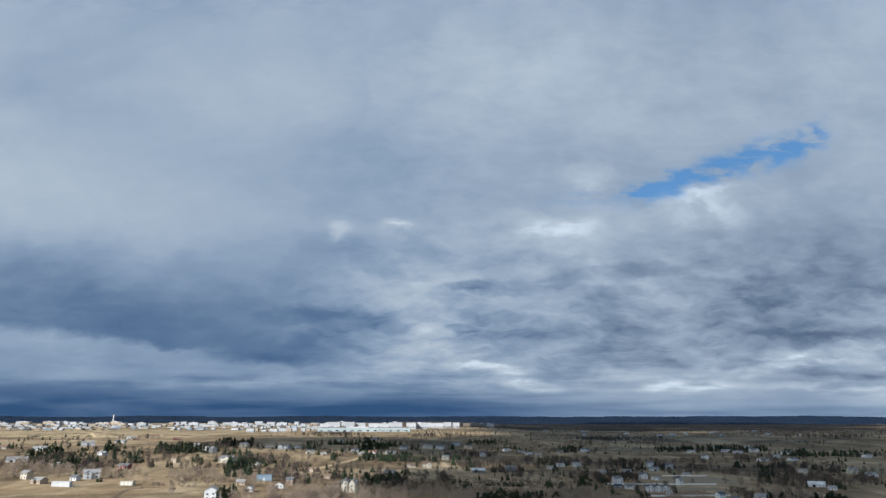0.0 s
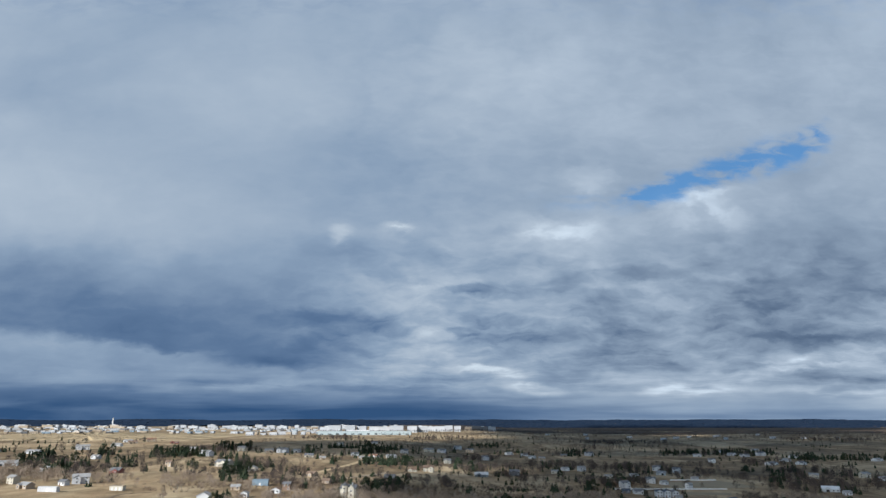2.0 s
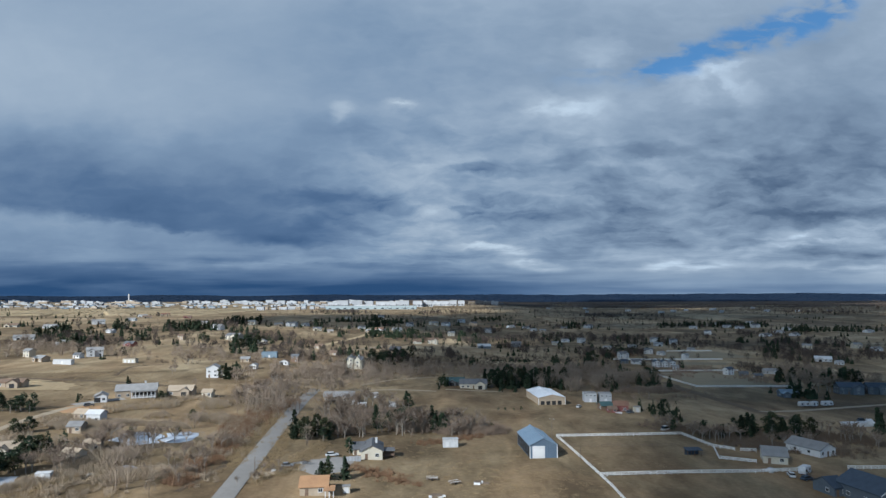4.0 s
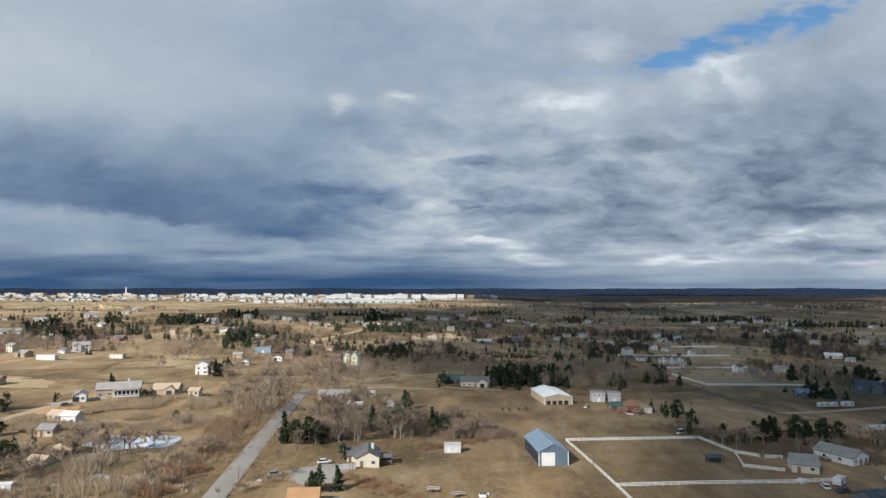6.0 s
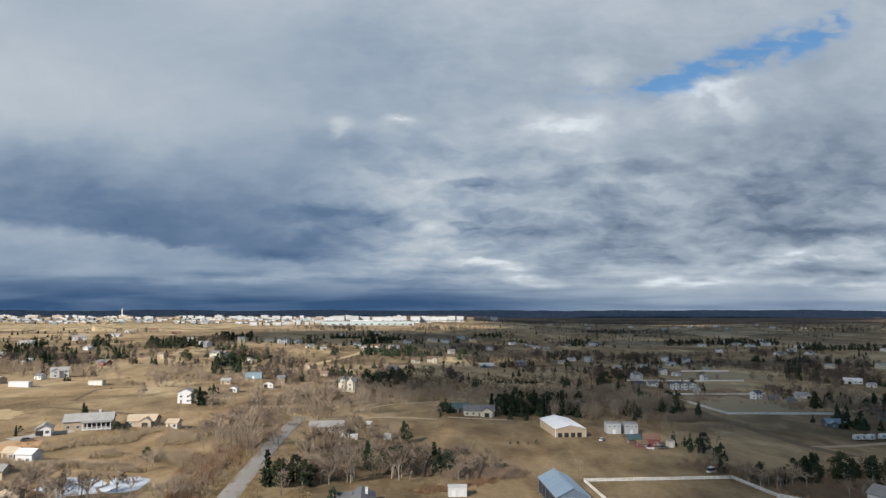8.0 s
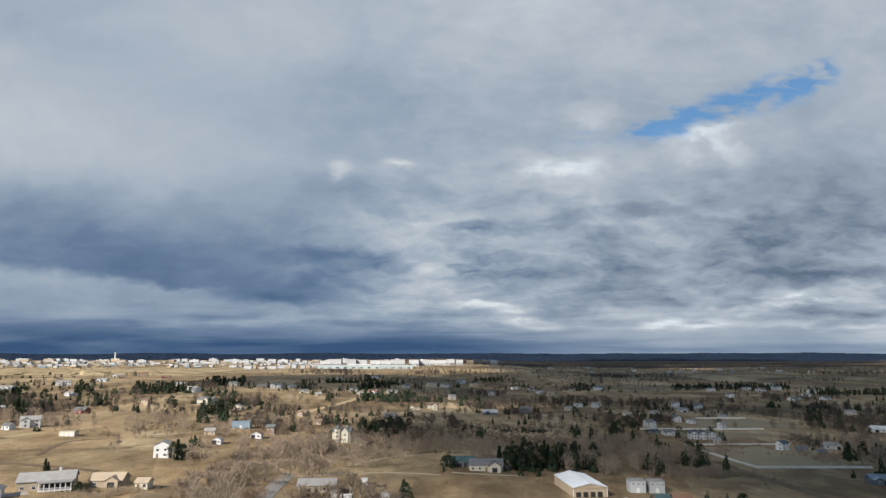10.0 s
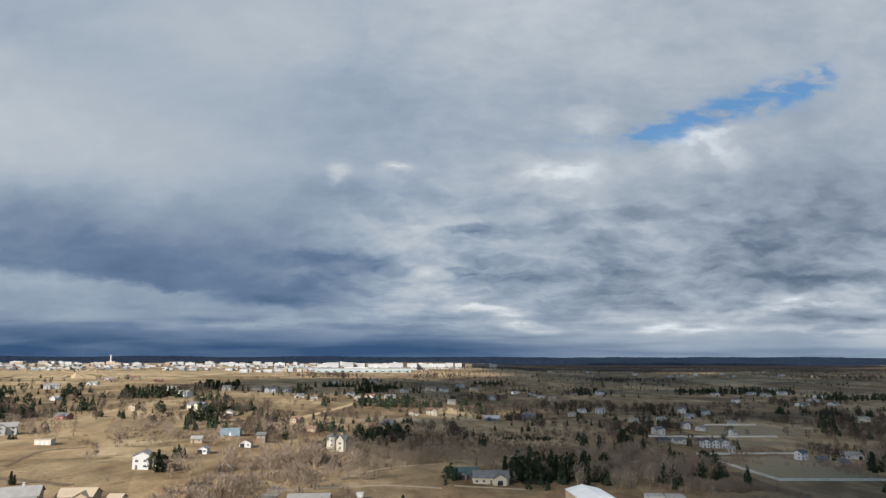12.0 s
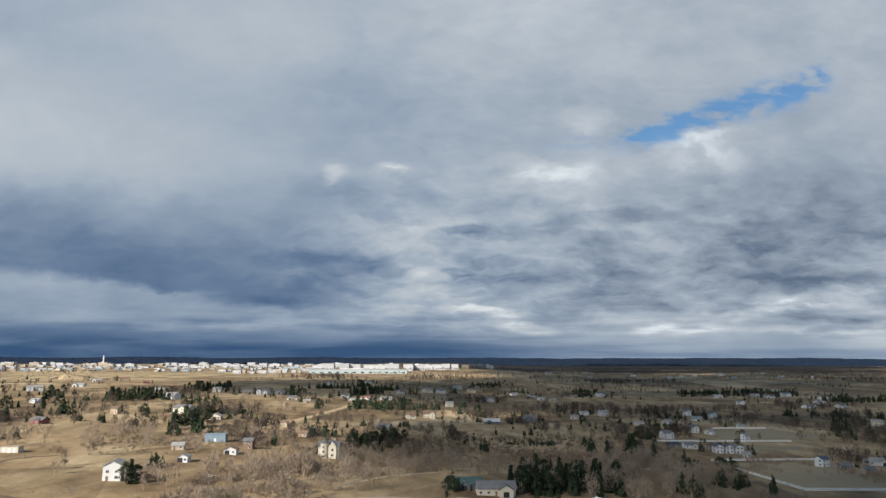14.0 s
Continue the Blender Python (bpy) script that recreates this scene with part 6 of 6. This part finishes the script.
# ---- brush and weeds ----
def brush(name, lines, n, width, height, material, label, lean=0.35, gate=0.0):
    """Thickets of thin stems along lines, in clumps."""
    verts, faces = [], []
    for pts in lines:
        legs = list(zip(pts, pts[1:]))
        total = sum(math.dist(a, b) for a, b in legs)
        for (ax, ay), (bx, by) in legs:
            for i in range(int(n * math.dist((ax, ay), (bx, by)) / total)):
                t = random.random()
                cx, cy = ax + (bx - ax) * t + random.gauss(0, width), ay + (by - ay) * t + random.gauss(0, width)
                if -129 < cx < -90 and 216 < cy < 249:
                    continue
                if gate and noise.noise((cx * 0.055, cy * 0.055, 6)) < gate:
                    continue
                hh, rr = height * random.uniform(0.45, 1.15), random.uniform(0.5, 1.3)
                cz = land(cx, cy)
                for k in range(46):
                    a = random.uniform(0, 6.28)
                    r = rr * math.sqrt(random.random())
                    px, py = cx + math.cos(a) * r, cy + math.sin(a) * r
                    s = hh * random.uniform(0.5, 1.0)
                    qx, qy = px + math.cos(a) * s * lean * random.random(), py + math.sin(a) * s * lean * random.random()
                    w = 0.034
                    b = random.uniform(0, 3.14)
                    j = len(verts)
                    verts += [(px - w * math.cos(b), py - w * math.sin(b), cz - 0.1), (px + w * math.cos(b), py + w * math.sin(b), cz - 0.1), (qx, qy, cz + s)]
                    faces.append((j, j + 1, j + 2))
    ob = add_mesh(name, verts, faces, material)
    tagged(ob, label, "brush", kind="stuff")


random.seed(31)
brush("willow_brush", [[(-82, 184), (-81, 202), (-81, 230), (-83, 269), (-84, 318), (-82, 349)], [(-87, 245), (-96, 300), (-97, 356)]], 800, 2.4, 2.8,
      "willow", "russet leafless willow brush along the ditch", gate=-0.12)
brush("willow_brush", [[(-94, 382), (-73, 428), (-45, 467)], [(-108, 349), (-89, 426), (-64, 479), (-12, 505)]], 800, 7.0, 3.0, "paletwig",
      "grey-brown leafless brush along the creek", gate=-0.1)
brush("dry_brush", [[(-125, 185), (-117, 199), (-96, 194), (-90, 215)], [(-138, 234), (-131, 255), (-121, 269), (-100, 285)], [(-100, 255), (-90, 290)]], 1100, 7.0, 1.9,
      "straw", "straw-coloured dead brush below the slope", gate=0.08)
brush("dry_brush", [[(-84, 190), (-86, 230), (-92, 290), (-92, 350)], [(-135, 180), (-112, 205), (-92, 200)], [(-150, 230), (-120, 262)]], 1300, 6.0, 3.0,
      "paletwig", "pale grey-brown leafless thicket along the creek", gate=0.06)
brush("dry_brush", [[(-132, 190), (-122, 215), (-112, 250), (-104, 290)], [(-110, 182), (-104, 215), (-96, 262)], [(-150, 240), (-128, 285), (-112, 320)], [(-140, 180), (-150, 215)]], 1700, 9.0, 2.6,
      "paletwig", "pale leafless scrub filling the creek bottom", gate=-0.02)
brush("dry_brush", [[(-150, 262), (-132, 290), (-112, 330)], [(-128, 240), (-108, 300)], [(-100, 330), (-90, 380), (-70, 430)]], 900, 8.0, 1.7, "straw",
      "tawny dead grass and shrubs on the slope", gate=-0.05)
brush("dry_brush", [[(-70, 205), (-74, 240), (-77, 290)], [(-57, 190), (-62, 240), (-66, 300)], [(-52, 200), (-46, 240)]], 420, 1.8, 1.1, "straw",
      "tall dead grass along the road")
brush("willow_brush", [[(-30, 212), (-20, 206), (-8, 196)], [(-8, 250), (4, 258), (18, 266)]], 110, 2.4, 1.7, "willow", "russet shrubs in the dry field")
brush("dry_brush", [[(-60, 500), (40, 600), (140, 640)], [(-200, 480), (-120, 560), (-20, 640)], [(40, 540), (120, 520)]], 700, 22, 2.6, "twig",
      "scattered grey-brown brush over the middle fields")
brush("willow_brush", [[(176, 668), (206, 680)]], 60, 5.0, 6.0, "willow", "rust-brown shrubs behind the stables")
brush("dry_brush", [[(100, 290), (125, 262), (170, 262)], [(120, 250), (160, 238)], [(150, 280), (180, 250)]], 420, 5, 2.6, "twig", "grey leafless thicket behind the paddock")
brush("willow_brush", [[(3, 270), (20, 278)], [(22, 272), (25, 275)], [(-20, 272), (-2, 280)], [(-58, 256), (-40, 262)], [(-52, 310), (-20, 325)]], 330, 2.6, 4.5, "twig",
      "dense dark leafless thicket around the grove")
brush("dry_brush", [[(60, 440), (140, 500)], [(20, 500), (110, 560)], [(120, 420), (150, 400)], [(160, 500), (260, 560)], [(240, 480), (330, 470)]], 620, 14, 4.0, "twig",
      "dark leafless undergrowth below the pines", gate=-0.05)
brush("weeds", [[(-20, 180), (0, 230), (20, 300)], [(20, 180), (30, 210)], [(-160, 300), (-240, 400), (-150, 350)]], 420, 16, 0.5,
      "straw", "low dead weeds in the fields", 0.8)


# ---- far woods ----
def lump(verts, faces, x, y, z, r, h, tips):
    """A small ragged far-off tree: a spiky fan of crossed leaves."""
    for k in range(tips):
        a = random.uniform(0, 6.28)
        c, s = math.cos(a), math.sin(a)
        j = len(verts)
        lean = random.uniform(-0.5, 0.5) * r
        verts += [(x - c * r, y - s * r, z - 1), (x + c * r, y + s * r, z - 1), (x + c * r * 0.7, y + s * r * 0.7, z + h * random.uniform(0.4, 0.7)),
                  (x + lean * c, y + lean * s, z + h * random.uniform(0.8, 1.1)), (x - c * r * 0.7, y - s * r * 0.7, z + h * random.uniform(0.4, 0.7))]
        faces.append((j, j + 1, j + 2, j + 3, j + 4))


def far_woods():
    random.seed(41)
    verts, faces = [], []
    for i in range(9000):
        y = 1250 + 3300 * random.random() ** 0.75
        x = random.uniform(-0.1, 0.9) * y
        if noise.noise((x * 0.0016, y * 0.0030, 0)) < (0.12 if y < 2000 else -0.30):
            continue
        bare_fan(verts, faces, x, y, random.uniform(6, 12), 18, 4.0)
    ob = add_mesh("far_woods", verts, faces, "brownwood")
    tagged(ob, "brown leafless woods spreading over the far plain", "woods", kind="stuff")
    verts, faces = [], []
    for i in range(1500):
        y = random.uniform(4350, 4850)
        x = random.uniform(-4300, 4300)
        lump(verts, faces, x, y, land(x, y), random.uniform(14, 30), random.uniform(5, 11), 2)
    ob = add_mesh("far_woods", verts, faces, "hazewood")
    tagged(ob, "dark haze-blue wooded ridge along the horizon", "woods", kind="stuff")
    verts, faces = [], []
    for i in range(13000):
        y = random.uniform(470, 1600)
        x = random.uniform(-0.75, 0.8) * y
        dense = noise.noise((x * 0.007, y * 0.010, 5)) + 0.5 * noise.noise((x * 0.02, y * 0.03, 2))
        if dense < 0.30 or clear(x, y):
            continue
        bare_fan(verts, faces, x, y, random.uniform(2.5, 7.5), 70, 1.3)
    ob = add_mesh("bare_wood", verts, faces, "scrub")
    tagged(ob, "leafless scrub and hedges between far fields", "woods", kind="stuff")


def pine_woods():
    """Dark conifers in ragged clumps between the far houses."""
    random.seed(43)
    verts, faces = [], []
    for i in range(3400):
        y = random.uniform(560, 1900)
        x = random.uniform(-0.75, 0.8) * y
        dense = noise.noise((x * 0.009, y * 0.009, 15)) + 0.6 * noise.noise((x * 0.03, y * 0.03, 4))
        if dense < 0.30 or clear(x, y):
            continue
        h, z = random.uniform(4, 10), land(x, y)
        r = h * random.uniform(0.18, 0.32)
        for k in range(22):
            f, a = random.random() ** 1.3, random.uniform(0, 6.28)
            rr = r * (1 - f) + 0.15
            p = Vector((x + math.cos(a) * rr * 0.6, y + math.sin(a) * rr * 0.6, z + h * f))
            s = h * 0.16 * (1.15 - f)
            j = len(verts)
            c, d = math.cos(a + 1.57), math.sin(a + 1.57)
            verts += [(p.x - c * s, p.y - d * s, p.z - s * 0.4), (p.x + c * s, p.y + d * s, p.z - s * 0.4), (p.x + random.gauss(0, 0.2) * s, p.y + random.gauss(0, 0.2) * s, p.z + s * 1.3)]
            faces.append((j, j + 1, j + 2))
    ob = add_mesh("pine_woods", verts, faces, "spruce")
    tagged(ob, "dark conifers scattered between far houses", "woods", kind="stuff")


pine_woods()


def canopy(name, x0, x1, y0, y1, nx, ny, gate, label, material="hazewood"):
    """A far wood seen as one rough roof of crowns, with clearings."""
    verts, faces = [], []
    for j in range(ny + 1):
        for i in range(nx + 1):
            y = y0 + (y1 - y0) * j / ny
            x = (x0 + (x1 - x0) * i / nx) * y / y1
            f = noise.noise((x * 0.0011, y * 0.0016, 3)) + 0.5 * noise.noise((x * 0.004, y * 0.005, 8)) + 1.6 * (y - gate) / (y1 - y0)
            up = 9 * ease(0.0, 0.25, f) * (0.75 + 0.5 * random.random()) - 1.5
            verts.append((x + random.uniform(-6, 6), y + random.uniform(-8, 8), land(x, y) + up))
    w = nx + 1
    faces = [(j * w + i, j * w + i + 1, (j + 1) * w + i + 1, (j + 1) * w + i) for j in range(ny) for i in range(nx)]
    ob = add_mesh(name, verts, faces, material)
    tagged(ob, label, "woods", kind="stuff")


canopy("far_woods", -300, 4200, 2300, 4260, 260, 90, 3000, "brown leafless woods closing the eastern plain", "brownwood")
# horizon woods, with the blue of the haze in their material
canopy("far_woods", -4500, 4600, 4240, 4860, 420, 30, 4200, "dark haze-blue woods along the horizon")
far_woods()


# ---- the town on the horizon ----
def town_block(x, y, w, d, h, wall, label, bays, rot=0, name="town_building"):
    ob = thing(name, x, y, rot, label, "building", "town buildings")
    bm = bmesh.new()
    box(bm, -w / 2, w / 2, -d / 2, d / 2, -3, h)
    part("wall", bm, wall, ob)
    bm = bmesh.new()
    box(bm, -w / 2 - 0.4, w / 2 + 0.4, -d / 2 - 0.4, d / 2 + 0.4, h, h + 0.7)
    part("roof", bm, "grey" if random.random() < 0.6 else "white", ob)
    for i in range(bays):
        bm = bmesh.new()
        c = -w / 2 + w * (i + 0.5) / bays
        k = w / bays * random.uniform(0.12, 0.26)
        box(bm, c - k, c + k, -d / 2 - 0.25, -d / 2, h * 0.12, h * random.uniform(0.3, 0.45))
        part("window", bm, "glass", ob)
    if w > 40:
        bm = bmesh.new()
        box(bm, -w * 0.2, w * 0.05, -d * 0.2, d * 0.2, h + 0.7, h + 3)
        part("roof_unit", bm, "white", ob)


random.seed(51)
town_block(-232, 1915, 280, 40, 11, "tealwall", "very long white warehouse at the town's edge", 12)
for i in range(9):
    town_block(-420 + 44 * i + random.uniform(-8, 8), 2250 + random.uniform(-60, 60), random.uniform(34, 60), 30, random.uniform(17, 25), random.choice(("townwhite", "townwhite", "townwhite")),
               "tall pale commercial block behind the warehouse", 6)
for i in range(10):
    town_block(-560 + 16 * i + random.uniform(-9, 9), 1830 + 14 * i + random.uniform(-20, 20), random.uniform(12, 24), 14, random.uniform(5, 10), random.choice(("townwhite", "townwhite", "tan")),
               "small pale building beside the warehouse", 3)
for i in range(5):
    town_block(-75 + 34 * i, 2480 + random.uniform(-60, 60), random.uniform(26, 44), 26, random.uniform(14, 22), "townwhite", "white commercial block at the town's east end", 5)
for i in range(5):
    town_block(115 + 36 * i, 2760 + 40 * i, random.uniform(24, 46), 26, random.uniform(11, 18), random.choice(("townwhite", "tan", "slate")), "grey and white block east of the town", 4)
for i in range(74):
    x = -2600 + 30 * i + random.uniform(-16, 16)
    y = 3150 + 0.22 * (x + 900) * -0.6 + random.uniform(-180, 180)
    town_block(x, y, random.uniform(18, 48), 26, random.uniform(9, 19), random.choice(("townwhite", "townwhite", "townwhite", "tan")), "low pale town building on the skyline", random.randint(3, 5), random.uniform(-8, 8))
for i in range(26):
    x = -2050 + 58 * i + random.uniform(-20, 20)
    town_block(x, 2850 + random.uniform(-120, 120), random.uniform(14, 40), 20, random.uniform(5, 10), random.choice(("townwhite", "townwhite", "tan", "slate")), "small pale building before the town", 3)
for i in range(14):
    x = 420 + 70 * i + random.uniform(-25, 25)
    town_block(x, 2050 + random.uniform(-120, 500), random.uniform(9, 18), 10, random.uniform(4, 7), "townwhite", "white farm building on the far east plain", 2)

for i in range(230):
    y = random.uniform(2050, 3300)
    x = random.uniform(-0.74, -0.17) * y
    town_block(x, y, random.uniform(8, 26), random.uniform(8, 16), random.uniform(3.5, 7.5), random.choice(("townwhite", "townwhite", "townwhite", "townwhite", "tan", "slate", "sky")), "small pale house of the town's edge", random.randint(2, 4), random.uniform(-20, 20))

mast = thing("water_tower", -2060, 3950, 0, "slim pale standpipe tower over the town", "tower")
bm = bmesh.new()
rod(bm, (0, 0, -2), (0, 0, 50), 4.6, 4.0, 12)
part("shaft", bm, "white", mast)
bm = bmesh.new()
rod(bm, (0, 0, 50), (0, 0, 55), 5, 3.5, 12)
part("cap", bm, "cream", mast)


# ---- broken cloud deck over and behind the camera: unseen banks added to shade ground ----
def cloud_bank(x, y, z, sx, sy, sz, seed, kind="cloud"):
    """An unseen heap of vapour with a lumpy underside, added to shade the land."""
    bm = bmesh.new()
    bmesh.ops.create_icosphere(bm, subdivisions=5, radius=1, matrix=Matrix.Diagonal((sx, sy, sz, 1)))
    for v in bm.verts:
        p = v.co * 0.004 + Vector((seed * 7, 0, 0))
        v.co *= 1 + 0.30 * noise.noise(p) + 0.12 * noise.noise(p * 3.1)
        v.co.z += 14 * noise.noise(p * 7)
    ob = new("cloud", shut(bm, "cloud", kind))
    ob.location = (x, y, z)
    tagged(ob, "unseen cloud bank added to shade the ground", "cloud", "clouds of the overcast", "structure")


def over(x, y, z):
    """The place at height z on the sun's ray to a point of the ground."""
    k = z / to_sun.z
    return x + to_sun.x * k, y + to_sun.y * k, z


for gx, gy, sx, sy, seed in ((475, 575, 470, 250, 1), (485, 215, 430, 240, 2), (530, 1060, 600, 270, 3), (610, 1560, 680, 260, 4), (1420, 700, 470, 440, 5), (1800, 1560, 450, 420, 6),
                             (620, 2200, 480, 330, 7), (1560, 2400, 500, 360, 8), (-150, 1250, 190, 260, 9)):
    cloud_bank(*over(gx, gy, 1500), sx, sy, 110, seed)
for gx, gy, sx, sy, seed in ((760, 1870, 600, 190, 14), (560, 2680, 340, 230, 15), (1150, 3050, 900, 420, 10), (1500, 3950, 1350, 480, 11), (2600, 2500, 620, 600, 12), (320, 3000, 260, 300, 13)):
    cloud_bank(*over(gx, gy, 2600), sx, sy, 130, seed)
# one thin unseen bank added to half shade the middle field
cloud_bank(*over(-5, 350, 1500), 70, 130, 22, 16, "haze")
